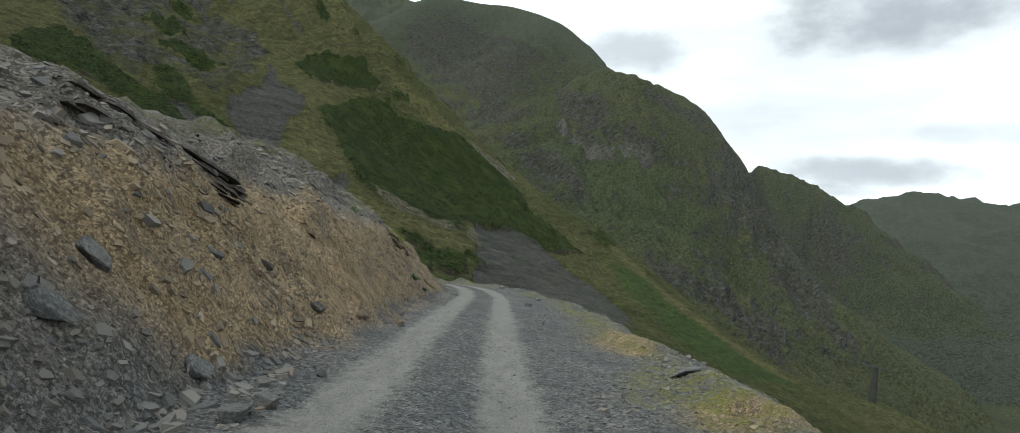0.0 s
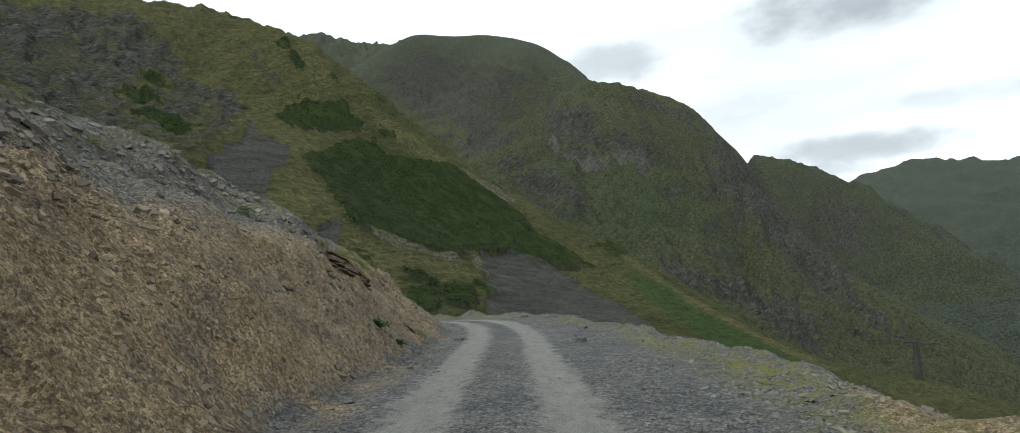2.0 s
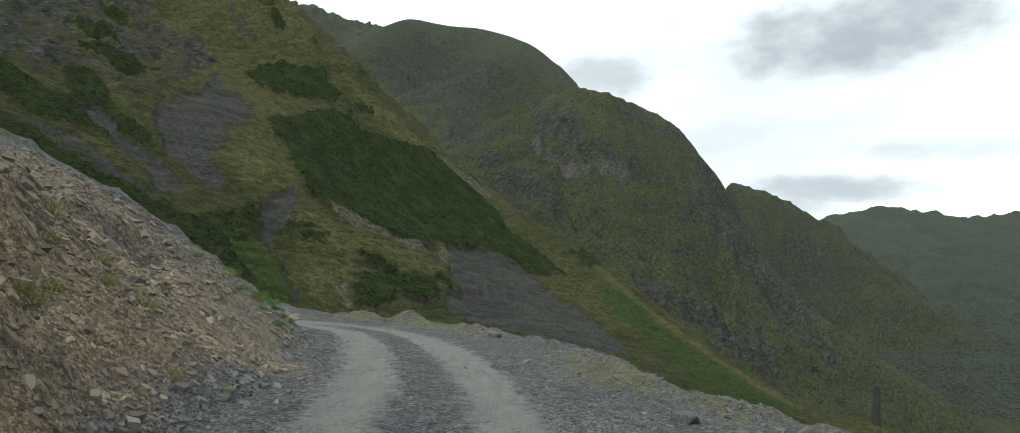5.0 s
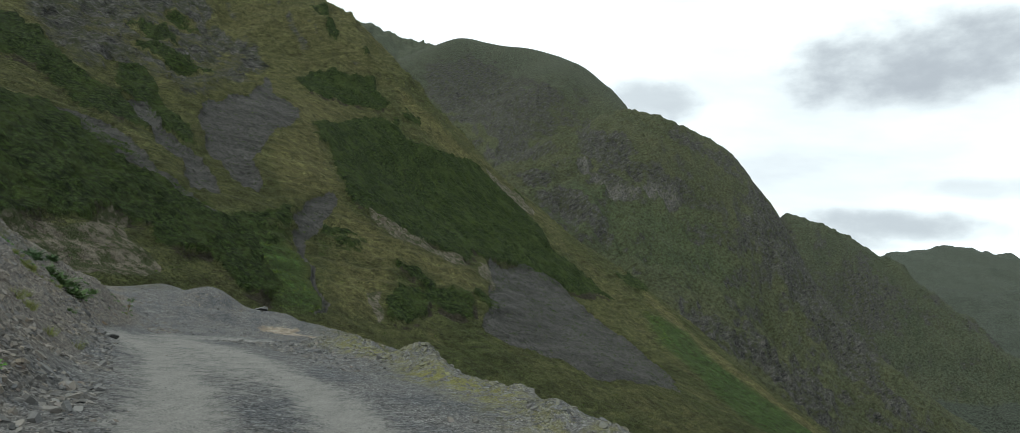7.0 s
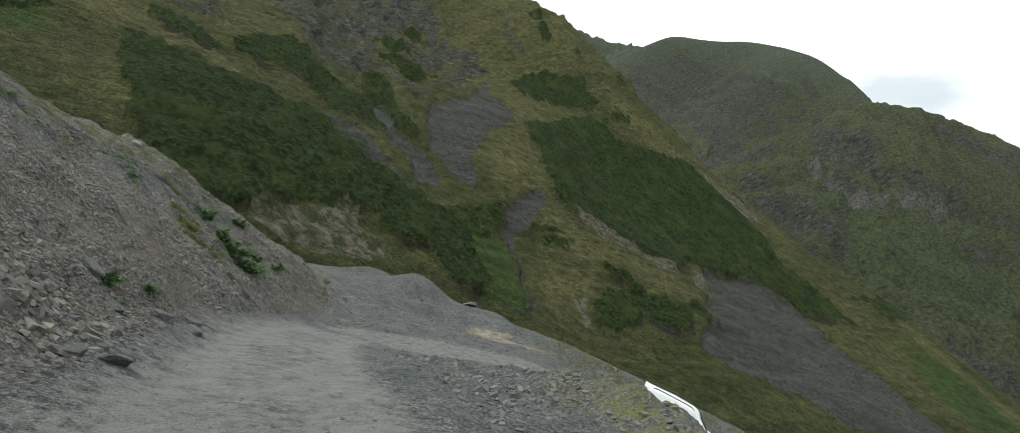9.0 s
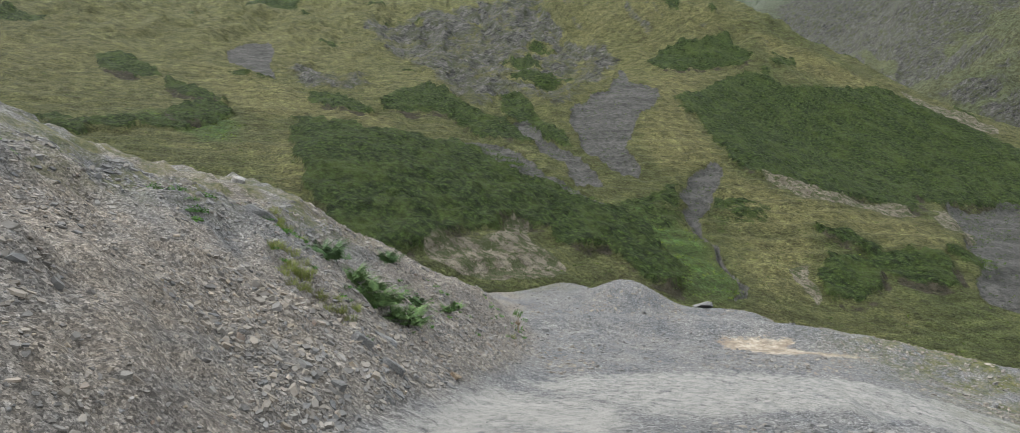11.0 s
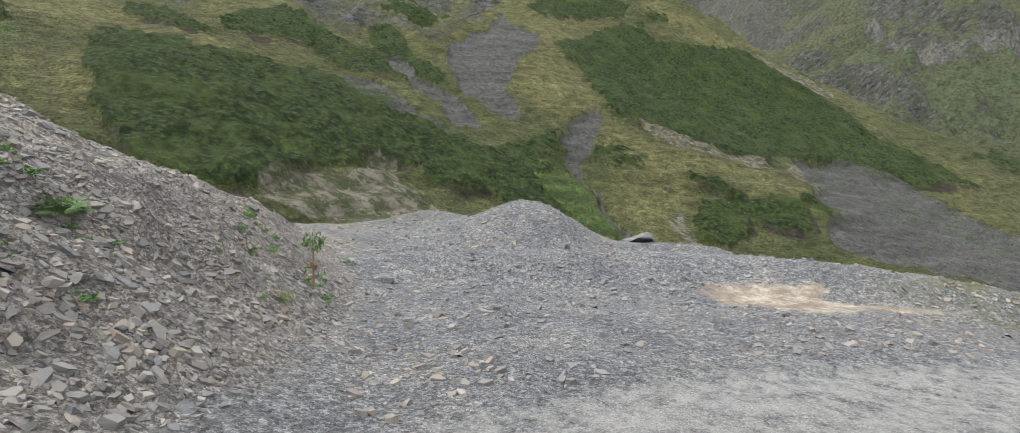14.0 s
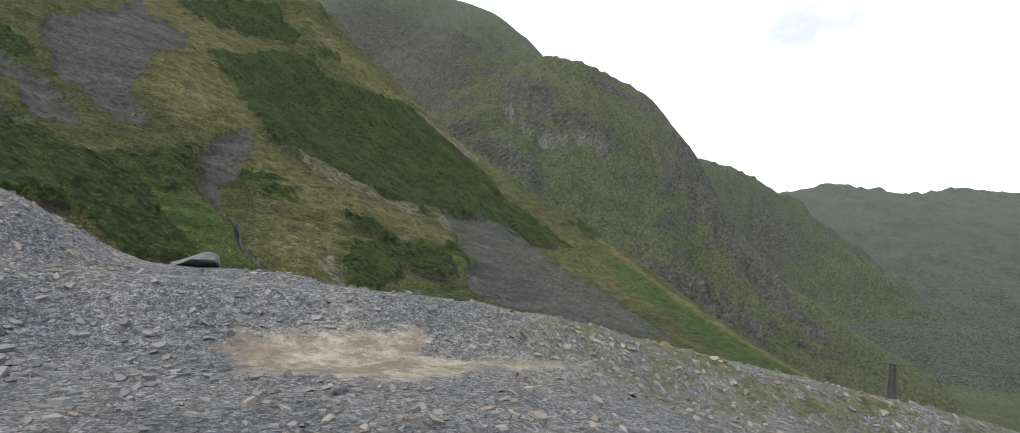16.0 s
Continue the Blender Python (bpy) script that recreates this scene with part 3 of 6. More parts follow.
    cliff = m.math("SUBTRACT", cliff, m.math("MULTIPLY", m.attr("shrub"), 1.5))
    color = m.mix(m.ramp(cliff, (0.42, 0.0), (0.60, 1.0)), color, stone)
    scree = m.mix(m.ramp(m.noise(0.9, 9, 0.85), (0.40, 0.0), (0.60, 1.0)), (0.042, 0.042, 0.040), (0.118, 0.115, 0.106))
    scree = m.mix(1.0, scree, m.ramp(streak, (0.36, 0.72), (0.64, 1.25)), "MULTIPLY")
    scree = m.mix(m.ramp(m.noise(1.3, 4, 0.7), (0.62, 0.0), (0.66, 0.9)), scree, (0.030, 0.036, 0.014))
    color = m.mix(m.ramp(m.math("ADD", m.attr("scree"), m.math("MULTIPLY", wobble, 0.6)), (0.46, 0.0), (0.54, 1.0)), color, scree)
    soil = m.mix(m.ramp(m.noise(0.35, 8, 0.8), (0.42, 0.0), (0.58, 1.0)), (0.105, 0.092, 0.070), (0.21, 0.185, 0.145))
    soil = m.mix(m.ramp(m.noise(0.5, 7, 0.8), (0.47, 0.0), (0.54, 0.9)), soil, (0.045, 0.058, 0.020))
    color = m.mix(m.ramp(m.math("ADD", m.attr("soil"), m.math("MULTIPLY", wobble, 0.9)), (0.46, 0.0), (0.56, 1.0)), color, soil)
    n = m.bump(m.noise(0.9, 9, 0.8), 1.0, 0.9)
    n = m.bump(m.noise(0.08, 9, 0.75), 1.0, 7.0, n)
    return m.done(color, n)


def make_stone():
    """Broken slate: each piece its own grey, some brown where the cut is brown."""
    m = Mat("broken_slate", 0.85, 0.3)
    pick = m.math("FRACT", m.math("ADD", m.island(), m.random()))
    grey = m.ramp(pick, (0.0, (0.054, 0.056, 0.057)), (0.35, (0.086, 0.087, 0.087)), (0.72, (0.112, 0.110, 0.105)), (0.95, (0.150, 0.146, 0.138)), (1.0, (0.115, 0.092, 0.074)))
    tan = m.ramp(pick, (0.0, (0.075, 0.062, 0.045)), (0.35, (0.165, 0.121, 0.070)), (0.8, (0.250, 0.190, 0.115)), (0.95, (0.29, 0.235, 0.16)), (1.0, (0.13, 0.075, 0.045)))
    color = m.mix(m.attr("earth"), grey, tan)
    lichen = m.math("MULTIPLY", m.attr("moss"), m.ramp(m.noise(3.2, 7, 0.8), (0.42, 0.0), (0.54, 0.9)))
    color = m.mix(lichen, color, (0.135, 0.138, 0.042))
    color = m.mix(m.ramp(m.noise(14, 6, 0.7, stretch=(1, 1, 4)), (0.42, 0.0), (0.68, 0.55)), color, (0.15, 0.146, 0.137))
    n = m.bump(m.noise(30, 6, 0.7, stretch=(1, 1, 5)), 0.5, 0.02)
    return m.done(color, n)


def make_layered(name, dark, light, rust):
    """Rock in thin beds, weathered and rust-stained."""
    m = Mat(name, 0.85, 0.25)
    tex = m.n.new("ShaderNodeTexCoord").outputs["Object"]
    beds = m.noise(9, 7, 0.75, vec=tex, stretch=(0.35, 0.6, 4.0))
    c = m.mix(m.ramp(beds, (0.38, 0.0), (0.62, 1.0)), dark, light)
    c = m.mix(m.ramp(m.noise(3.5, 6, 0.75), (0.5, 0.0), (0.64, 0.8)), c, rust)
    c = m.mix(1.0, c, m.ramp(m.noise(28, 5, 0.75), (0.36, 0.5), (0.64, 1.4)), "MULTIPLY")
    n = m.bump(beds, 0.9, 0.05)
    n = m.bump(m.noise(40, 5, 0.7), 0.5, 0.015, n)
    return m.done(c, n)


def make_leaf(name, dark, light):
    m = Mat(name, 0.8, 0.12)
    c = m.mix(m.math("FRACT", m.math("ADD", m.island(), m.random())), dark, light)
    c = m.mix(1.0, c, m.ramp(m.noise(7, 3), (0.36, 0.7), (0.64, 1.25)), "MULTIPLY")
    return m.done(c)


GRAVEL, LAND, STONE = make_gravel(), make_land(), make_stone()
FERN_LEAF = make_leaf("fern_leaf", (0.042, 0.085, 0.030), (0.105, 0.150, 0.058))
DARK_FERN = make_leaf("dark_fern_leaf", (0.028, 0.058, 0.022), (0.065, 0.105, 0.042))
SHRUB_LEAF = make_leaf("shrub_leaf", (0.024, 0.045, 0.010), (0.080, 0.115, 0.026))
LUSH_LEAF = make_leaf("lush_leaf", (0.05, 0.095, 0.017), (0.14, 0.175, 0.03))
GRASS_LEAF = make_leaf("grass_blade", (0.085, 0.12, 0.028), (0.19, 0.19, 0.06))
BROAD_LEAF = make_leaf("broad_leaf", (0.04, 0.10, 0.02), (0.075, 0.16, 0.03))
STALK = plain("dry_stalk", (0.14, 0.10, 0.055), 0.8)
STEEL = plain("weathered_steel", (0.045, 0.045, 0.046), 0.7, 0.0)
PAINT = plain("white_car_paint", (0.78, 0.78, 0.77), 0.28, 0.0, 0.02)
GLASS = plain("dark_glass", (0.012, 0.014, 0.016), 0.08, 0.0, 0.05)
RUBBER = plain("tyre_rubber", (0.022, 0.022, 0.023), 0.8)
ALLOY = plain("alloy_wheel", (0.45, 0.45, 0.46), 0.35, 0.9, 0.05)
RED_LAMP = plain("red_lamp", (0.42, 0.015, 0.015), 0.2, 0.0, 0.05)
CLEAR_LAMP = plain("clear_lamp", (0.62, 0.63, 0.65), 0.12, 0.0, 0.03)
TRIM = plain("black_trim", (0.03, 0.03, 0.032), 0.55)


# ---------------------------------------------------------------- the ground, near and far
def inside(x, y, poly):
    """How deep inside a closed outline, in metres (negative outside)."""
    p = np.array(poly, float)
    best, odd = np.full(x.shape, 1e9), np.zeros(x.shape, bool)
    for (ax, ay), (bx, by) in zip(p, np.roll(p, -1, 0)):
        dx, dy = bx - ax, by - ay
        t = np.clip(((x - ax) * dx + (y - ay) * dy) / (dx * dx + dy * dy + 1e-9), 0, 1)
        best = np.minimum(best, np.hypot(x - ax - t * dx, y - ay - t * dy))
        with np.errstate(divide="ignore", invalid="ignore"):
            odd ^= ((ay > y) != (by > y)) & (x < (bx - ax) * (y - ay) / (by - ay) + ax)
    return np.where(odd, best, -best)


def near_surface(x, y):
    z, w = near_ground(x, y)
    s, d, right = w["s"], w["d"], w["right"]
    rut = np.exp(-((np.abs(d + 0.02) - 0.95) / (0.52 + 0.16 * smooth(30, 40, s))) ** 2)
    wide = smooth(41, 53, s)
    track_up = np.maximum(rut * (1 - 0.25 * wide), wide * np.exp(-((d - 0.1) / 1.75) ** 6) * (0.64 + 0.14 * fbm(s * 0.4, d, 2, 7))) * (1 - smooth(68, 72, s))
    d2, s2 = w["d2"], w["s2"]
    apron = smooth(-5.6, -4.2, d2) * smooth(1.1, 0.0, d2) * (1 - smooth(9, 13, s2)) + smooth(-3.6, -2.8, d2) * smooth(1.1, 0.2, d2) * smooth(9, 13, s2)
    track_low = 0.58 * apron * smooth(-0.5, 1.5, s2)
    track = np.maximum(track_up * (w["zu"] >= z - 0.3), track_low * ((z < -5.7) | (s2 > 9)))
    z = z - 0.05 * track
    bank = w["bank"]
    rough = smooth(0.1, 1.2, bank) + smooth(3.0, 4.5, right) * (s < 72)
    z = z + (0.015 + 0.05 * rough) * fbm(x * 2.1, y * 2.1, 4, 3, 0.6) + 0.16 * smooth(0.5, 2.5, bank) * fbm(x * 0.7, y * 0.7, 3, 8) + 0.12 * smooth(0.3, 1.5, bank) * ridged(x * 1.1, y * 1.1, 3, 9)
    # ledges of layered rock that stick out of the cut
    ledge = smooth(0.2, 0.55, fbm(x * 0.45 + y * 0.2, y * 0.35 - x * 0.3, 3, 55)) * smooth(1.0, 2.0, bank) * smooth(40, 34, s)
    z = z + 0.28 * ledge
    w["earth"] = smooth(1.5, 2.3, d) * smooth(-0.1, 0.3, bank + 0.3 * fbm(x * 0.8, y * 0.8, 3, 19)) * (0.12 + 0.88 * smooth(4.6, 7.6, s + 1.1 * bank + 1.6 * fbm(x * 0.4, y * 0.4, 3, 4))) * (1 - 0.18 * smooth(15, 23, s) - 0.60 * smooth(30, 44, s)) * (1 - 0.8 * smooth(2.3, 3.0, bank + 0.4 * fbm(x * 0.5, y * 0.5, 3, 23)))
    w["earth"] = np.maximum(w["earth"], 0.28 * smooth(0.3, 1.2, bank) * smooth(-0.3, 0.4, fbm(x * 0.3, y * 0.3, 3, 29) + 0.2) * smooth(46, 52, s))
    w["earth"] = np.maximum(w["earth"], 0.9 * np.maximum(smooth(-0.4, 0.3, inside(x, y, BARE_0)), smooth(-0.4, 0.3, inside(x, y, BARE_1))))
    w["track"] = track
    return z, w


GRID = {}


def height(x, y, key="z"):
    """Height of the roadside ground as built, or another value laid on it."""
    gx, gy = np.clip((np.asarray(x) + 50) / 0.2, 0, 399.99), np.clip((np.asarray(y) + 16) / 0.2, 0, 579.99)
    i, j = gx.astype(int), gy.astype(int)
    fx, fy, z = gx - i, gy - j, GRID[key]
    return (z[j, i] * (1 - fx) + z[j, i + 1] * fx) * (1 - fy) + (z[j + 1, i] * (1 - fx) + z[j + 1, i + 1] * fx) * fy


def build_near():
    xs, ys = np.arange(-50, 30.01, 0.2), np.arange(-16, 100.01, 0.2)
    x, y = np.meshgrid(xs, ys)
    z, w = near_surface(x, y)
    border = np.minimum.reduce([x + 50, 30 - x, y + 16, 100 - y])
    z = z - 0.6 * smooth(1.5, 0, border)
    GRID["z"], GRID["earth"] = z, w["earth"]
    me = mesh_from("ground", np.stack([x, y, z], -1).reshape(-1, 3), grid_faces(*x.shape))
    lay(me, "track", w["track"])
    lay(me, "earth", w["earth"])
    sand = smooth(-0.45, 0.5, inside(x, y, SAND))
    lay(me, "sand", 0.78 * sand)
    moss = np.exp(-((w["right"] - w["edge"] + 1.1) / 0.7) ** 2) * smooth(4, 8, w["s"]) * smooth(64, 58, w["s"]) * (0.85 + 0.6 * fbm(w["s"] * 0.25, w["right"] * 0.2, 2, 77))
    moss = np.maximum(moss, 0.95 * np.maximum(smooth(-0.3, 0.5, inside(x, y, LICHEN)), 0.8 * smooth(-0.3, 0.5, inside(x, y, MOSS))))
    GRID["moss"] = np.clip(moss, 0, 1)
    lay(me, "moss", GRID["moss"])
    lay(me, "turf", smooth(2.9, 4.2, w["bank"]) * 0.9 + smooth(1.5, 7.0, w["right"] - w["edge"]) * 1.0 + smooth(4.0, 9.0, w["d2"] - w["shelf"]) * (w["s2"] > 0.5))
    me.materials.append(GRAVEL)
    return tagged(new("ground", me), "grey crushed-shale ground with a cut bank and wheel tracks", "ground", kind="structure")


MOSS = [(2.35, 10.6), (3.16, 12.1), (4.3, 12.4), (4.2, 9.8), (3.4, 8.7), (2.4, 7.7), (1.9, 7.9)]
BARE_0 = [(2.4, 15.0), (4.2, 18.6), (3.9, 13.9), (3.6, 13.0), (2.9, 13.2)]
BARE_1 = [(3.1, 8.6), (3.7, 8.7), (4.6, 8.4), (4.2, 6.2), (3.1, 6.4), (2.7, 7.3)]
LICHEN = [(-7.5, 21.8), (-6.5, 22.2), (-5.7, 25.6), (-5.5, 27.4), (-6.0, 27.8), (-6.9, 25.6)]
SAND = [(-19.7, 76.1), (-19.5, 76.4), (-19.0, 76.7), (-17.9, 77.2), (-17.1, 77.4), (-16.9, 77.2), (-16.7, 76.8), (-16.1, 76.9), (-14.9, 77.5), (-13.8, 78.0), (-14.4, 77.4), (-15.8, 76.3), (-16.6, 75.4), (-17.2, 74.8), (-17.7, 75.0), (-18.4, 75.0), (-19.0, 75.0), (-19.4, 75.7)]


def build_far():
    fine = np.arange(-57, 91.01, 0.17)
    coarse = np.arange(93, 302, 2.5)
    az = np.radians(np.r_[fine, coarse])
    rings = [20.0]
    while rings[-1] < 4500:
        rings.append(rings[-1] * (1.025 if rings[-1] < 80 else 1.008 if rings[-1] < 420 else 1.0068 if rings[-1] < 1350 else 1.02))
    r = np.array(rings)
    a, rr = np.meshgrid(az, r)
    x, y = -8 - np.sin(a) * rr, 40 + np.cos(a) * rr
    z, form = far_ground(x, y)
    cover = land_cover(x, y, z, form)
    z = z + 1.3 * smooth(0.42, 0.58, cover["shrub"]) * (0.85 + 0.4 * fbm(x / 2.2, y / 2.2, 2, 33)) - 1.2 * smooth(0.4, 0.7, cover["scree"])
    z = z + cover["rock"] * np.where(form == 2, 2.8, 4.5 - 3.8 * smooth(330, 430, z)) * (ridged((x + 0.4 * y) / 15.0, (y - 0.4 * x) / 22.0, 5, 191, 0.62) - 0.5) * smooth(60, 110, rr)
    # dip under the roadside ground
    near_z = near_ground(np.clip(x, -50, 30), np.clip(y, -16, 100))[0]
    in_box = np.minimum.reduce([x + 49, 29 - x, y + 15, 99 - y])
    z = np.where((in_box > 0) & (near_z > z - 1.0), near_z - 2.5, z)
    me = mesh_from("mountain_land", np.stack([x, y, z], -1).reshape(-1, 3), grid_faces(*x.shape, wrap=True))
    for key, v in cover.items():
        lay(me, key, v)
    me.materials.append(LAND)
    return tagged(new("mountain_land", me), "steep green mountain slopes with shrub, scree and crags", "mountains", kind="structure")


# what grows where on the slope across the ravine and on the mountain: outlines on the plan
SHRUB_0 = [(-154, 131), (-151, 134), (-139, 135), (-127, 137), (-115, 133), (-106, 133), (-103, 138), (-101, 144), (-94, 149), (-88, 152), (-84, 159), (-74, 158), (-68, 160), (-60, 155), (-50, 144), (-44, 134), (-45, 132), (-49, 131), (-54, 132), (-57, 133), (-59, 129), (-63, 128), (-67, 129), (-69, 125), (-70, 124), (-69, 118), (-67, 106), (-66, 100), (-69, 97), (-72, 94), (-77, 94), (-87, 96), (-96, 101), (-110, 107), (-129, 116)]
SHRUB_1 = [(-128, 138), (-124, 143), (-120, 152), (-117, 159), (-105, 160), (-97, 159), (-90, 155), (-94, 150), (-97, 142), (-98, 135), (-105, 132), (-115, 132)]
SHRUB_2 = [(-158, 163), (-167, 178), (-170, 195), (-162, 192), (-145, 186), (-131, 185), (-119, 181), (-107, 173), (-116, 171), (-131, 173), (-138, 173), (-141, 168), (-144, 163), (-150, 159)]
SHRUB_3 = [(-145, 206), (-142, 212), (-131, 206), (-117, 198), (-105, 191), (-97, 185), (-103, 184), (-112, 187), (-119, 191), (-127, 191), (-134, 194)]
SHRUB_4 = [(-187, 153), (-172, 156), (-151, 155), (-146, 149), (-152, 143), (-172, 145)]
SHRUB_5 = [(-226, 120), (-207, 121), (-187, 123), (-175, 120), (-180, 117), (-191, 114), (-208, 115)]
SHRUB_6 = [(-261, 109), (-268, 120), (-243, 121), (-225, 119), (-224, 111), (-239, 106)]
SHRUB_7 = [(-166, 103), (-176, 113), (-171, 119), (-158, 115), (-150, 105), (-152, 101)]
SHRUB_8 = [(-98, 253), (-99, 286), (-96, 308), (-83, 320), (-75, 316), (-65, 320), (-55, 331), (-43, 346), (-32, 346), (-24, 344), (-11, 344), (4, 341), (8, 323), (27, 321), (44, 315), (24, 297), (3, 282), (11, 287), (6, 284), (-2, 284), (-7, 278), (-13, 271), (-19, 252), (-23, 256), (-25, 225), (-29, 228), (-34, 224), (-40, 209), (-44, 208), (-51, 212), (-58, 209), (-62, 209), (-69, 224), (-75, 230), (-85, 246), (-91, 250)]
SHRUB_9 = [(-131, 299), (-132, 319), (-122, 326), (-105, 343), (-99, 333), (-90, 328), (-91, 320), (-104, 313), (-113, 303), (-120, 292)]
SHRUB_10 = [(-30, 190), (-23, 192), (-17, 195), (-15, 189), (-15, 181), (-20, 178), (-24, 178), (-28, 181)]
SHRUB_11 = [(-34, 179), (-30, 185), (-26, 180), (-25, 167), (-29, 162), (-32, 165)]
SHRUB_12 = [(-38, 189), (-34, 193), (-27, 193), (-28, 190), (-33, 188)]
SHRUB_13 = [(-15, 198), (-11, 207), (-8, 204), (-10, 195), (-14, 193)]
SHRUB = [SHRUB_0, SHRUB_1, SHRUB_2, SHRUB_3, SHRUB_4, SHRUB_5, SHRUB_6, SHRUB_7, SHRUB_8, SHRUB_9, SHRUB_10, SHRUB_11, SHRUB_12, SHRUB_13]
SCREE_0 = [(-18, 257), (-3, 286), (15, 295), (28, 286), (44, 273), (58, 256), (54, 224), (26, 192), (8, 186), (-4, 179), (-11, 180), (-11, 191), (-13, 217)]
SCREE_1 = [(-119, 228), (-119, 243), (-140, 289), (-138, 291), (-118, 259), (-117, 268), (-107, 260), (-99, 243), (-99, 229), (-95, 215), (-89, 201), (-83, 192), (-77, 184), (-79, 182), (-86, 182), (-96, 188), (-103, 194), (-112, 204), (-118, 215)]
SCREE_2 = [(-68, 191), (-67, 201), (-65, 207), (-62, 205), (-60, 197), (-60, 190), (-59, 182), (-56, 171), (-58, 170), (-62, 178), (-65, 180)]
SCREE_3 = [(-57, 172), (-53, 168), (-48, 160), (-43, 153), (-39, 144), (-39, 141), (-45, 152), (-50, 161), (-57, 169)]
SCREE_4 = [(-118, 161), (-114, 167), (-106, 169), (-96, 163), (-90, 161), (-84, 161), (-77, 160), (-72, 160), (-72, 153), (-79, 154), (-85, 155), (-90, 153), (-95, 151), (-105, 155)]
SCREE_5 = [(-124, 188), (-120, 194), (-109, 186), (-97, 180), (-91, 173), (-95, 173), (-99, 171), (-114, 183)]
SCREE_6 = [(-103, 182), (-93, 180), (-84, 174), (-80, 167), (-83, 164), (-91, 171)]
SCREE_7 = [(-272, 162), (-277, 172), (-277, 183), (-259, 177), (-240, 165), (-215, 156), (-226, 153), (-240, 152), (-256, 154)]
SCREE = [SCREE_0, SCREE_1, SCREE_2, SCREE_3, SCREE_4, SCREE_5, SCREE_6, SCREE_7]
ROCK_0 = [(-229, 167), (-235, 179), (-220, 181), (-214, 193), (-195, 189), (-178, 177), (-180, 166), (-189, 158), (-194, 152)]
ROCK_1 = [(-294, 245), (-255, 231), (-227, 228), (-187, 210), (-151, 192), (-140, 187), (-144, 201), (-147, 216), (-130, 210), (-119, 212), (-132, 240), (-138, 270), (-145, 301), (-160, 312), (-182, 312), (-200, 323), (-242, 346), (-291, 307)]
ROCK_2 = [(-189, 212), (-150, 187), (-133, 184), (-142, 204), (-135, 209), (-119, 205), (-121, 224), (-127, 261), (-164, 299), (-208, 316), (-213, 271)]
ROCK_3 = [(-180, 204), (-152, 184), (-140, 200), (-129, 210), (-132, 242), (-142, 297), (-167, 313), (-199, 311), (-210, 268)]
ROCK_4 = [(-295, 1210), (-217, 1240), (-151, 1227), (-57, 1137), (-3, 1098), (-6, 1066), (-39, 1060), (-116, 1090), (-184, 1126), (-236, 1151), (-289, 1170)]
ROCK_5 = [(-109, 1064), (-39, 1060), (-5, 816), (-31, 715), (-91, 993)]
ROCK_6 = [(49, 838), (89, 772), (106, 737), (114, 708), (83, 711), (51, 703), (43, 746)]
ROCK_7 = [(17, 711), (60, 700), (96, 685), (126, 710), (157, 712), (163, 703), (127, 684), (90, 676), (52, 663)]
ROCK_8 = [(288, 814), (354, 801), (371, 787), (420, 706), (371, 593), (359, 545), (339, 554), (339, 609), (343, 686), (309, 683), (280, 692), (259, 700), (265, 743), (266, 777)]
ROCK_9 = [(109, 508), (141, 514), (165, 499), (247, 610), (228, 535), (218, 464), (230, 455), (191, 441), (170, 466), (139, 470), (114, 478)]
ROCK_10 = [(191, 491), (281, 608), (297, 582), (240, 453), (221, 459), (208, 478)]
ROCK_11 = [(-314, 1218), (-260, 1231), (-184, 1224), (-103, 1168), (-66, 1062), (-98, 1027), (-174, 1116), (-238, 1157)]
ROCK_12 = [(-22, 646), (23, 626), (63, 577), (47, 548), (9, 608)]
ROCK = [ROCK_0, ROCK_1, ROCK_2, ROCK_3, ROCK_4, ROCK_5, ROCK_6, ROCK_7, ROCK_8, ROCK_9, ROCK_10, ROCK_11, ROCK_12]
LUSH_0 = [(-70, 165), (-63, 169), (-56, 165), (-47, 155), (-39, 142), (-40, 139), (-43, 134), (-50, 143), (-59, 152), (-68, 159)]
LUSH_1 = [(-171, 99), (-165, 103), (-156, 104), (-165, 115), (-150, 114), (-133, 104), (-135, 101), (-146, 100), (-151, 97)]
LUSH_2 = [(60, 320), (84, 328), (95, 304), (117, 291), (126, 270), (149, 277), (111, 230), (89, 220), (78, 237), (74, 278), (61, 288)]
LUSH_3 = [(0, 623), (57, 661), (118, 669), (182, 700), (216, 676), (251, 657), (163, 563), (89, 518), (46, 547)]
LUSH = [LUSH_0, LUSH_1, LUSH_2, LUSH_3]
DRY_0 = [(-262, 135), (-241, 150), (-214, 153), (-184, 151), (-158, 147), (-145, 154), (-125, 146), (-121, 164), (-119, 152), (-119, 139), (-129, 136), (-145, 137), (-154, 132), (-158, 120), (-183, 123), (-221, 130)]
DRY_1 = [(-115, 256), (-119, 286), (-104, 297), (-99, 279), (-98, 253), (-91, 250), (-75, 228), (-63, 210), (-70, 194), (-73, 190), (-89, 208), (-95, 218), (-98, 244)]
DRY_2 = [(-60, 203), (-46, 203), (-32, 210), (-21, 223), (-15, 213), (-22, 195), (-32, 195), (-42, 187), (-51, 179), (-59, 191)]
DRY_3 = [(-41, 350), (-26, 339), (-45, 340), (-55, 333), (-68, 334), (-84, 333), (-96, 348)]
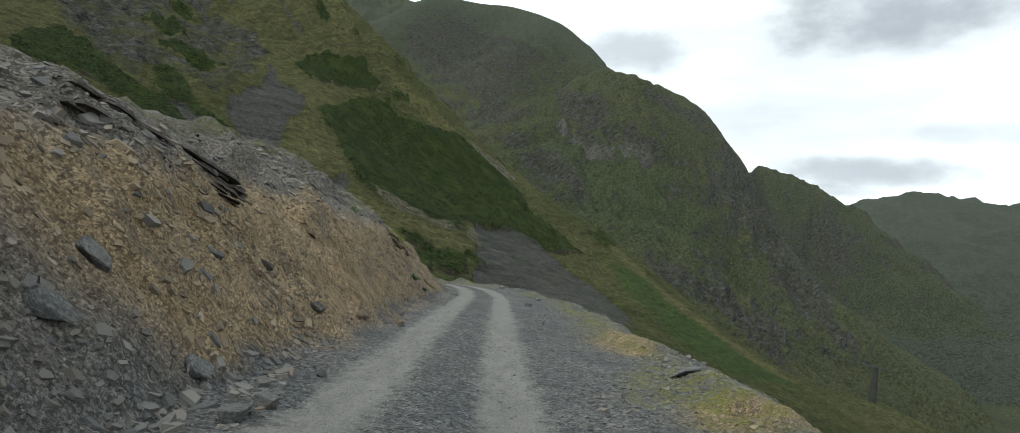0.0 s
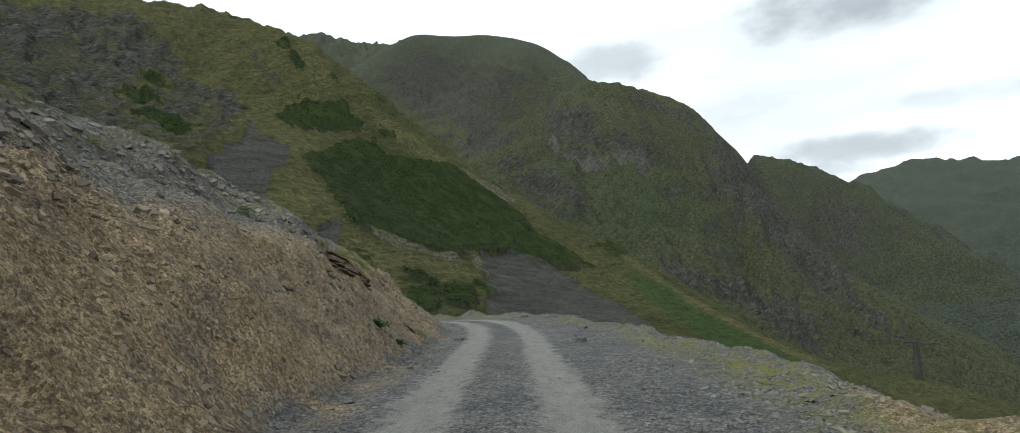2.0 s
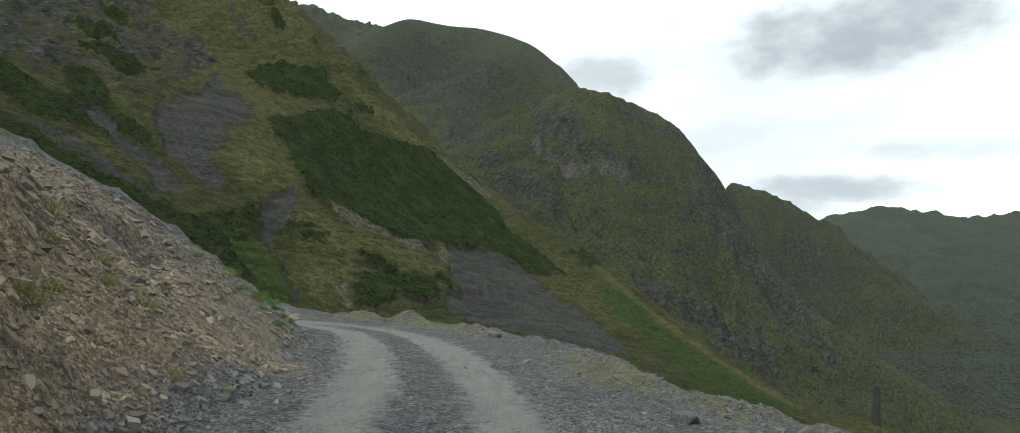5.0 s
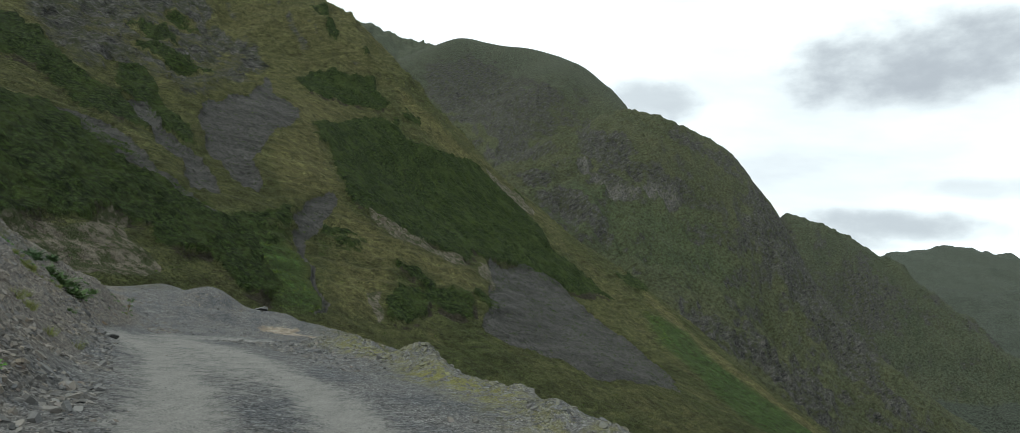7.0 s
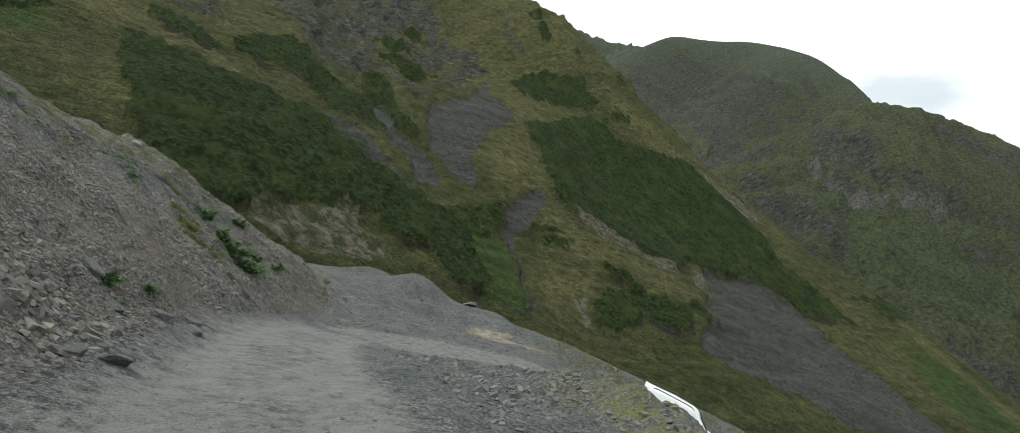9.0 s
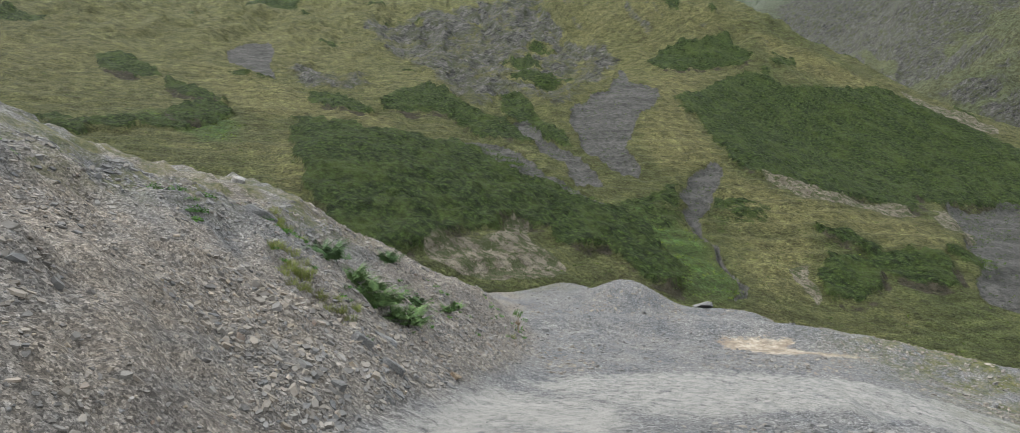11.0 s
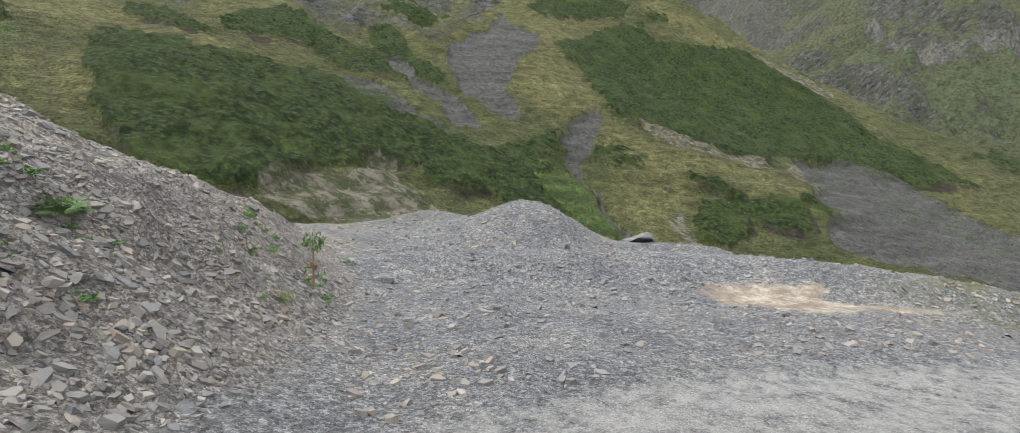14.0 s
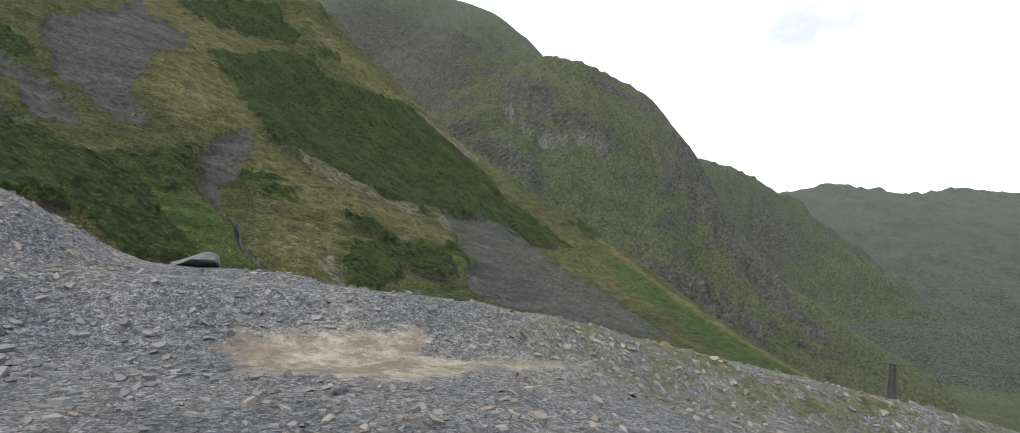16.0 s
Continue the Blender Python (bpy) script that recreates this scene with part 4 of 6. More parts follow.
DRY_4 = [(64, 359), (78, 350), (86, 336), (104, 319), (146, 298), (160, 290), (131, 269), (114, 285), (95, 305), (79, 321), (63, 336)]
DRY_5 = [(-138, 120), (-113, 104), (-96, 96), (-87, 94), (-92, 98), (-110, 106)]
DRY_6 = [(-50, 178), (-41, 185), (-35, 178), (-33, 159), (-40, 152), (-46, 163)]
DRY = [DRY_0, DRY_1, DRY_2, DRY_3, DRY_4, DRY_5, DRY_6]
SOIL_0 = [(-67, 103), (-67, 108), (-66, 115), (-70, 123), (-69, 126), (-64, 121), (-60, 121), (-57, 121), (-55, 116), (-56, 110), (-59, 106), (-61, 103), (-64, 102)]
SOIL_1 = [(-35, 354), (-27, 353), (-14, 360), (-1, 359), (-3, 350), (-16, 343), (-27, 341)]
SOIL_2 = [(-38, 169), (-35, 172), (-33, 166), (-31, 161), (-32, 158), (-35, 163)]
SOIL_3 = [(-21, 246), (-17, 247), (-12, 225), (-12, 217), (-17, 224)]
SOIL_4 = [(-55, 212), (-48, 216), (-40, 213), (-33, 223), (-28, 232), (-22, 226), (-28, 220), (-35, 212), (-42, 203), (-50, 207)]
SOIL = [SOIL_0, SOIL_1, SOIL_2, SOIL_3, SOIL_4]


def land_cover(x, y, z, form):
    """Shares of shrub, scree, rock, lush and dry grass, and of painted distance haze."""
    near = form == 2
    wx, wy = x + 1.5 * fbm(x / 9.0, y / 9.0, 4, 101), y + 1.5 * fbm(x / 9.0, y / 9.0, 4, 111)
    box = (y < 1400) & (x > -320) & (x < 620) & (y > 60)

    def share(outlines, soft, only):
        out = np.zeros(x.shape)
        sel = box & only
        for o in outlines:
            out[sel] = np.maximum(out[sel], smooth(-soft, soft, inside(wx[sel], wy[sel], o)))
        return out

    shrub = share(SHRUB, 2.2, near)
    # bare earth below each thicket's lower edge, darkened to paint in its shade
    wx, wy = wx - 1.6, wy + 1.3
    shaded_scar = np.clip(share(SHRUB, 1.6, near) - shrub, 0, 1)
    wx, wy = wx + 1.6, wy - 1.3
    scattered = smooth(0.62, 0.95, fbm(x / 30.0, y / 30.0, 4, 121)) * near * smooth(-20, 10, z)
    scree = share(SCREE, 1.8, near)
    soil = share(SOIL, 1.5, near)
    near_rock = 0.78 * share(ROCK[:4], 8.0, near)
    lush, dry = share(LUSH[:3], 4.0, near), share(DRY, 5.0, near)
    wx, wy = wx + 16 * fbm(x / 70.0, y / 70.0, 4, 105), wy + 16 * fbm(x / 70.0, y / 70.0, 4, 115)
    rock = np.maximum(near_rock, 0.95 * share(ROCK[4:], 16.0, form == 3))
    rock = np.where(form == 3, np.maximum(rock, 0.45 * smooth(0.25, 0.7, fbm(x / 120.0, y / 120.0, 4, 201) + 0.35 * smooth(120, 260, z)) * (1 - 0.9 * smooth(370, 450, z))), rock)
    rock = np.where(form == 4, 0.55 * smooth(-0.1, 0.5, fbm(x / 90.0, y / 90.0, 4, 205)), rock)
    lush = np.maximum(lush, 0.55 * share(LUSH[3:], 40.0, form == 3))
    dry = np.maximum(dry, 0.22 * near * smooth(-0.2, 0.5, fbm(x / 40.0, y / 40.0, 3, 211)))
    dry = np.where(near, np.maximum(dry, 0.6 * smooth(15, 60, z) * smooth(-70, -130, x)), dry)
    dry = np.where(form == 3, 0.25 + 0.15 * smooth(360, 470, z), dry)
    # painted haze grows with each form's distance; the mountain's summit adds heath
    haze_heath = np.choose(form, [0.4, 0.0, 0.0, 0.42, 0.6, 0.7, 0.9]) + 0.35 * smooth(280, 460, z) * (form == 3)
    return dict(haze_heath=haze_heath, shrub=np.maximum(shrub, 0.62 * scattered * (scree < 0.2)), scree=scree, rock=rock, lush=lush, dry=dry, soil=soil, shaded_scar=shaded_scar, pale=0.6 * share([ROCK_7], 5.0, form == 3))


NEAR, FAR = build_near(), build_far()


# ---------------------------------------------------------------- loose stone
def stone_meshes(seed, count, flat, closed=True):
    """Broken slate: an uneven slab with slanting edges, its underside left off where it lies bedded."""
    rng, out = random.Random(seed), []
    for k in range(count):
        n = rng.choice((4, 5, 5, 6))
        ang = [6.283 * (i + rng.uniform(-0.3, 0.3)) / n for i in range(n)]
        rad = [rng.uniform(0.75, 1.1) for i in range(n)]
        wide = rng.uniform(0.26, 0.42)
        tx, ty = rng.uniform(-0.25, 0.25) * flat, rng.uniform(-0.25, 0.25) * flat
        v = [(0.5 * r * math.cos(a), wide * r * math.sin(a), -0.5 * flat) for a, r in zip(ang, rad)]
        for a, r in zip(ang, rad):
            q = r * rng.uniform(0.72, 0.98)
            v.append((0.5 * q * math.cos(a), wide * q * math.sin(a), flat * 0.5 + tx * math.cos(a) + ty * math.sin(a)))
        f = [(n, n + i, n + i + 1) for i in range(1, n - 1)]
        for i in range(n):
            e = (i + 1) % n
            f += [(i, e, n + e), (i, n + e, n + i)]
        if closed:
            f += [(0, i + 1, i) for i in range(1, n - 1)]
        out.append((np.array(v), np.array(f)))
    return out


SLATES = stone_meshes(3, 14, 0.17) + stone_meshes(4, 6, 0.36)
BEDDED = stone_meshes(5, 18, 0.18, False) + stone_meshes(6, 8, 0.40, False)
UP_S = np.r_[0, np.cumsum(np.hypot(*np.diff(UP[:, :2], axis=0).T))] - 40.0


def on_road(s, d):
    """Plan position at s metres along the upper road and d to its left."""
    x, y = np.interp(s, UP_S, UP[:, 0]), np.interp(s, UP_S, UP[:, 1])
    tx, ty = np.interp(s + 0.5, UP_S, UP[:, 0]) - np.interp(s - 0.5, UP_S, UP[:, 0]), np.interp(s + 0.5, UP_S, UP[:, 1]) - np.interp(s - 0.5, UP_S, UP[:, 1])
    n = np.hypot(tx, ty)
    return x - ty / n * d, y + tx / n * d


def slope_axes(x, y, rng, wild):
    """Turns that lay a stone on the ground: random heading, tilted with the slope and a little more."""
    e = 0.25
    gx, gy = (height(x + e, y) - height(x - e, y)) / (2 * e), (height(x, y + e) - height(x, y - e)) / (2 * e)
    n = np.stack([-gx + rng.normal(0, wild, len(x)), -gy + rng.normal(0, wild, len(x)), np.ones(len(x))], -1)
    n /= np.linalg.norm(n, axis=1, keepdims=True)
    a = rng.uniform(0, 2 * np.pi, len(x))
    t = np.stack([np.cos(a), np.sin(a), np.zeros(len(x))], -1)
    t -= (t * n).sum(1, keepdims=True) * n
    t /= np.linalg.norm(t, axis=1, keepdims=True)
    return np.stack([t, np.cross(n, t), n], -1)


def strew(x, y, size, earth, seed, wild=0.27):
    """Verts, triangles and earth values of stones laid at x, y."""
    rng = np.random.default_rng(seed)
    turns, z = slope_axes(x, y, rng, wild), height(x, y)
    kind = rng.integers(0, len(BEDDED), len(x))
    stretch = np.stack([rng.uniform(0.8, 1.3, len(x)), rng.uniform(0.7, 1.1, len(x)), rng.uniform(0.7, 1.3, len(x))], -1) * size[:, None]
    vs, fs, es, base = [], [], [], 0
    for k, (v, f) in enumerate(BEDDED):
        i = np.where(kind == k)[0]
        if not len(i):
            continue
        p = np.einsum("nij,nvj->nvi", turns[i], v[None] * stretch[i][:, None])
        p += np.stack([x[i], y[i], z[i] + 0.04 * size[i]], -1)[:, None]
        vs.append(p.reshape(-1, 3))
        fs.append((f[None] + (np.arange(len(i)) * len(v))[:, None, None] + base).reshape(-1, 3))
        es.append(np.repeat(earth[i], len(v)))
        base += len(i) * len(v)
    return np.concatenate(vs), np.concatenate(fs), np.concatenate(es)


def sizes(n, lo, hi, rng, lean=2.2):
    return lo * (hi / lo) ** (rng.random(n) ** lean)


def rubble(name, label, zones, seed):
    rng = np.random.default_rng(seed)
    xs, ys, ss = [], [], []
    for n, s0, s1, d0, d1, lo, hi, loose in zones:
        s, d = rng.uniform(s0, s1, n), d0 + (d1 - d0) * rng.random(n)
        x, y = on_road(s, d)
        clump = fbm(x * 0.5, y * 0.5, 3, 200 + seed)
        keep = clump + rng.uniform(-0.7, 0.7, n) > loose
        xs.append(x[keep]), ys.append(y[keep])
        ss.append(sizes(keep.sum(), lo, hi, rng) * (1 + 0.35 * np.clip(clump[keep], -1, 1)))
    x, y = np.concatenate(xs), np.concatenate(ys)
    earth = np.clip(height(x, y, "earth") * 1.05 + rng.normal(0, 0.12, len(x)), 0, 1)
    v, f, e = strew(x, y, np.concatenate(ss), earth, seed + 1)
    me = mesh_from(name, v, f, False)
    lay(me, "moss", height(v[:, 0], v[:, 1], "moss"))
    lay(me, "earth", e)
    me.materials.append(STONE)
    return tagged(new(name, me), label, "rubble", kind="stuff")


rubble("bank_rubble", "grey and brown broken slate lying on the cut bank", [
    (8500, -3, 10, 1.9, 7.0, 0.035, 0.26, -0.6), (17000, 7, 34, 2.2, 6.5, 0.03, 0.17, -0.5), (5000, 14, 34, 4.2, 8, 0.05, 0.30, -0.4),
    (4500, 32, 46, 2.0, 7, 0.04, 0.22, -0.6), (3000, -3, 48, 1.5, 2.6, 0.03, 0.16, -0.2)], 1)
rubble("talus_rubble", "dense grey slate talus below the bank", [
    (12000, 45, 57, 1.8, 6.5, 0.04, 0.18, -0.6), (13000, 56, 64, 1.8, 6.5, 0.03, 0.11, -0.6), (18000, 63, 79, 1.9, 8.0, 0.035, 0.16, -0.6), (1800, 61, 74, 1.9, 5, 0.08, 0.2, 0.0)], 2)
rubble("verge_rubble", "grey slate chips along the outer edge of the road", [
    (9000, -2, 66, -6.6, -2.1, 0.035, 0.17, -0.3), (9000, 2, 24, -6.2, -1.7, 0.025, 0.12, -0.5), (3500, 50, 68, -7.0, -2.4, 0.05, 0.26, -0.3)], 3)
rubble("road_gravel", "small loose gravel on the road", [(3500, -2, 68, -2.4, 2.4, 0.018, 0.07, -0.3), (4500, 2, 16, -2.0, 2.0, 0.014, 0.05, -0.4), (5500, 0, 45, -0.42, 0.42, 0.02, 0.07, -0.4), (3000, 0, 45, 1.3, 2.2, 0.02, 0.09, -0.4)], 4)


def shelf_rubble():
    rng = np.random.default_rng(9)
    x, y = rng.uniform(-31, -6, 34000), rng.uniform(67, 84, 34000)
    z, w = near_ground(x, y)
    keep = (z > -9.5) & ((w["d2"] > 0.6) | (w["d2"] < -5.4)) & (fbm(x * 0.5, y * 0.5, 3, 66) + rng.uniform(-0.7, 0.7, len(x)) > -0.35) & (inside(x, y, SAND) < 0.1)
    x, y = x[keep], y[keep]
    v, f, e = strew(x, y, sizes(len(x), 0.03, 0.21, rng, 2.8), np.clip(0.15 + 0.3 * fbm(x * 0.4, y * 0.4, 2, 67), 0, 0.5), 10)
    me = mesh_from("shelf_rubble", v, f, False)
    lay(me, "earth", e)
    me.materials.append(STONE)
    return tagged(new("shelf_rubble", me), "grey slate rubble strewn over the shelf by the hairpin", "rubble", kind="stuff")


shelf_rubble()


# larger loose pieces, each its own part of the ground
def loose_pieces():
    rng = np.random.default_rng(21)
    shared = []
    for k, (v, f) in enumerate(SLATES):
        me = mesh_from("stone", v, f, False)
        lay(me, "earth", np.full(len(v), 0.12))
        me.materials.append(STONE)
        shared.append(me)
    for n, s0, s1, d0, d1, lo, hi in ((70, 1, 10, 1.9, 5.0, 0.16, 0.36), (45, 8, 42, 2.0, 5.0, 0.12, 0.28), (110, 60, 78, 2.0, 6.5, 0.12, 0.22), (35, 0, 62, -6.0, -2.4, 0.12, 0.26), (25, 52, 66, -6.5, -2.6, 0.16, 0.32)):
        s, d = rng.uniform(s0, s1, n), rng.uniform(d0, d1, n)
        x, y = on_road(s, d)
        turns, z, size = slope_axes(x, y, rng, 0.16), height(x, y), sizes(n, lo, hi, rng, 1.8)
        for k in range(n):
            ob = new("stone", shared[int(rng.integers(0, len(shared)))])
            ob.parent = NEAR
            ob.matrix_basis = Matrix.Translation((x[k], y[k], z[k] + 0.05 * size[k])) @ Matrix([list(r) for r in turns[k]]).to_4x4() @ Matrix.Diagonal((size[k], size[k] * rng.uniform(0.7, 1.1), size[k], 1))


loose_pieces()


# ---------------------------------------------------------------- single rocks
def rock_mesh(name, seed, flat, material=None, cuts=2):
    """A weathered block: a hull, bevelled, split finer and roughened along its layers."""
    rng = random.Random(seed)
    bm = bmesh.new()
    for i in range(14):
        a, r = rng.uniform(0, 6.28), rng.uniform(0.8, 1.0)
        bm.verts.new((0.5 * r * math.cos(a), 0.36 * r * math.sin(a), flat * rng.choice((-0.5, 0.5)) * rng.uniform(0.75, 1.0)))
    bmesh.ops.convex_hull(bm, input=bm.verts)
    bmesh.ops.delete(bm, geom=[v for v in bm.verts if not v.link_faces], context="VERTS")
    bmesh.ops.bevel(bm, geom=bm.edges[:], offset=0.025, segments=1, affect="EDGES")
    bmesh.ops.triangulate(bm, faces=bm.faces)
    for _ in range(cuts):
        bmesh.ops.subdivide_edges(bm, edges=[e for e in bm.edges if e.calc_length() > 0.09], cuts=1)
        bmesh.ops.triangulate(bm, faces=bm.faces)
    for v in bm.verts:
        v.co += 0.018 * Vector((noise.noise(v.co * 6 + Vector((seed, 0, 0))), noise.noise(v.co * 6 + Vector((0, seed, 0))), 0.6 * noise.noise(Vector((v.co.x * 3, v.co.y * 3, v.co.z * 22)) + Vector((0, 0, seed)))))
    me = bpy.data.meshes.new(name)
    bm.to_mesh(me)
    bm.free()
    lay(me, "earth", np.full(len(me.vertices), 0.0))
    me.materials.append(material or STONE)
    return me


def place(ob, x, y, size, lift=0.0, turn=0.0, lean=None, seed=0):
    """Lay a thing on the roadside ground, tilted with the slope."""
    rng = np.random.default_rng(seed + 500)
    m = slope_axes(np.array([x]), np.array([y]), rng, 0.08)[0]
    rot = Matrix([list(r) for r in m]).to_4x4() @ Matrix.Rotation(turn, 4, "Z")
    if lean is not None:
        rot = Euler(lean).to_matrix().to_4x4()
    ob.matrix_world = Matrix.Translation((x, y, float(height(x, y)) + lift)) @ rot @ Matrix.Diagonal((size, size, size, 1))
    return ob


def boulder(x, y, size, flat, seed, label, material=None, lift=0.05):
    ob = new("rock", rock_mesh("rock", seed, flat, material or BLOCK))
    place(ob, x, y, size, lift * size, seed * 1.7, None, seed)
    return tagged(ob, label, "rock", "rocks beside the road")


TAN_ROCK = make_layered("tan_rock", (0.085, 0.068, 0.050), (0.20, 0.16, 0.11), (0.13, 0.078, 0.048))
PALE_ROCK = make_layered("pale_rock", (0.17, 0.165, 0.155), (0.27, 0.262, 0.245), (0.18, 0.16, 0.13))
BLOCK = make_layered("grey_slate_block", (0.075, 0.078, 0.080), (0.155, 0.153, 0.147), (0.105, 0.100, 0.092))
DARK_ROCK = make_layered("dark_slate", (0.040, 0.037, 0.035), (0.125, 0.112, 0.097), (0.075, 0.052, 0.038))
for bx, by, bs, bf, seed, label, mat in (
        (-3.5, 4.3, 0.5, 0.3, 1, "large grey slate block on the cut bank", None),
        (-3.15, 5.9, 0.55, 0.22, 2, "flat grey slate slab leaning at the bank's foot", None),
        (-4.0, 5.3, 0.5, 0.2, 3, "flat dark grey slab on the cut bank", None),
        (-2.3, 5.0, 0.42, 0.5, 4, "squat grey boulder at the road's edge", None),
        (-2.25, 5.6, 0.36, 0.6, 5, "upright grey stone at the road's edge", None),
        (-3.48, 10.4, 0.42, 0.3, 6, "dark slate piece on brown earth", DARK_ROCK),
        (-4.3, 9.8, 0.4, 0.4, 7, "rust-dark rock in the brown bank", DARK_ROCK),
        (-4.4, 8.2, 0.36, 0.4, 8, "grey stone stuck in brown earth", None),
        (3.7, 10.8, 0.8, 0.16, 9, "flat dark slab on the mossy verge", None),
        (-2.5, 13.7, 0.32, 0.6, 10, "rusty brown stone at the bank's foot", TAN_ROCK),
        (-3.1, 12.5, 0.36, 0.5, 11, "tan stone at the bank's foot", TAN_ROCK),
        (-3.15, 12.2, 0.34, 0.5, 12, "tan stone beside the road", TAN_ROCK),
        (1.3, 27.6, 0.5, 0.55, 13, "dark grey boulder on the gravel verge", None),
        (2.1, 33.6, 0.42, 0.5, 14, "dark grey stone on the gravel verge", None),
        (-2.6, 28.9, 0.4, 0.5, 15, "small grey block beside the wheel track", None),
        (-3.75, 26.6, 0.5, 0.22, 16, "pale slab at the bank's foot", TAN_ROCK),
        (-0.25, 44.7, 0.62, 0.55, 17, "grey boulder on the mossy road edge", None),
        (-11.9, 51.9, 0.45, 0.4, 19, "grey rock at the talus foot", None),
        (-15.0, 55.3, 0.5, 0.3, 20, "grey slab at the talus foot", None),
        (-14.6, 54.4, 0.42, 0.42, 21, "pale grey block among talus", None),
        (-14.4, 54.9, 0.42, 0.34, 22, "pale grey slab among talus", None),
        (-15.2, 53.5, 0.5, 0.35, 23, "large grey block among talus", None),
        (-14.3, 53.4, 0.35, 0.5, 24, "grey boulder among talus", None),
        (-19.75, 60.0, 0.5, 0.45, 25, "dark grey boulder at the talus foot", None),
        (-19.35, 60.35, 0.55, 0.36, 26, "broad grey-brown boulder at the road's edge", None),
        (-20.5, 61.1, 0.6, 0.18, 27, "thin grey slab on the talus", None),
        (-24.5, 60.5, 0.95, 0.3, 28, "big grey slab sticking out of the bank", None),
        (-27.1, 61.1, 0.45, 0.5, 29, "pale stone on the bank", PALE_ROCK),
        (-20.15, 62.6, 0.32, 0.5, 30, "pale stone beside the road", TAN_ROCK),
        (-22.4, 82.1, 1.5, 0.2, 31, "long flat-topped slate slab on the rim", None),
        (-17.8, 74.5, 0.28, 0.35, 32, "small grey stone on the shelf", None),
        (-11.4, 76.1, 0.34, 0.5, 33, "grey stone on the shelf", None),
        (-10.6, 75.8, 0.34, 0.55, 34, "grey stone on the shelf", None),
        (-9.7, 76.2, 0.36, 0.5, 35, "pale grey stone on the shelf", None),
        (-22.7, 76.4, 0.42, 0.5, 37, "upright grey stone on the shelf", None),
        (-25.0, 72.3, 0.5, 0.5, 36, "grey block at the end of the talus", None)):
    boulder(bx, by, bs, bf, seed, label, mat, 0.07 if seed == 31 else 0.05)


def outcrop(x, y, z, length, heading, dip, layers, seed, label, dark, reach=0.45, lean=0.055):
    """A ledge of layered slate: beds of thin broken plates that dip together."""
    rng = random.Random(seed)
    base = tagged(new("rock_ledge"), label, "rock ledge")
    base.matrix_world = Matrix.Translation((x, y, z)) @ Matrix.Rotation(heading, 4, "Z") @ Matrix.Rotation(dip, 4, "Y")
    zk = 0.0
    for k in range(layers):
        thick = rng.uniform(0.02, 0.065)
        u, end = -length / 2 + rng.uniform(0, 0.2) * length, length / 2 - rng.uniform(0, 0.2) * length
        while u < end:
            run = min(rng.uniform(0.25, 0.95), end - u + 0.1)
            taper = min(1.0, 0.75 + 2.2 * (u + run / 2 + length / 2) / length, 0.35 + 2.2 * (length / 2 - u - run / 2) / length)
            w = (reach * rng.uniform(0.7, 1.12) - lean * k) * taper
            bm, loops, n = bmesh.new(), [], 6
            tip, sag = rng.uniform(-0.02, 0.02), 0.05 * math.sin(2.1 * u + seed)
            for i in range(n):
                ux = u + run * i / (n - 1)
                out = w * rng.uniform(0.8, 1.1) - 0.06 * (i in (0, n - 1))
                h = zk + sag + tip * i / n
                loops.append([bm.verts.new((ux, -out, h)), bm.verts.new((ux, 0.8, h)), bm.verts.new((ux, 0.8, h + thick)), bm.verts.new((ux + rng.uniform(-0.02, 0.02), -out * rng.uniform(0.85, 1.0), h + thick * rng.uniform(0.8, 1.0)))])
            for a, b in zip(loops[:-1], loops[1:]):
                for i in range(4):
                    bm.faces.new((a[i], a[(i + 1) % 4], b[(i + 1) % 4], b[i]))
            bm.faces.new(loops[0][::-1])
            bm.faces.new(loops[-1])
            bmesh.ops.recalc_face_normals(bm, faces=bm.faces)
            part("plate", bm, dark, base)
            u += run + rng.uniform(0.0, 0.05)
        zk += thick + rng.uniform(0.0, 0.015)
    return base


outcrop(-5.64, 8.85, 1.73, 4.0, radians(71), radians(20), 12, 1, "long dark layered slate ledge sticking out of the brown cut", DARK_ROCK, 0.58, 0.035)
outcrop(-4.85, 12.9, 0.8, 1.4, radians(75), radians(26), 12, 2, "rust-brown broken ledge in the cut bank", TAN_ROCK, 0.42, 0.045)
outcrop(-5.1, 24.9, 0.3, 2.2, radians(75), radians(18), 10, 3, "brown layered rock ledge sticking out of the bank", TAN_ROCK, 0.42, 0.04)
outcrop(-4.25, 9.7, 0.3, 0.6, radians(80), radians(6), 3, 4, "tan cracked ledge in the bank", TAN_ROCK, 0.14, 0.04)
outcrop(-5.05, 20.1, 0.3, 1.5, radians(80), radians(5), 12, 6, "dark crumbling ledge in the brown bank", DARK_ROCK, 0.36, 0.045)


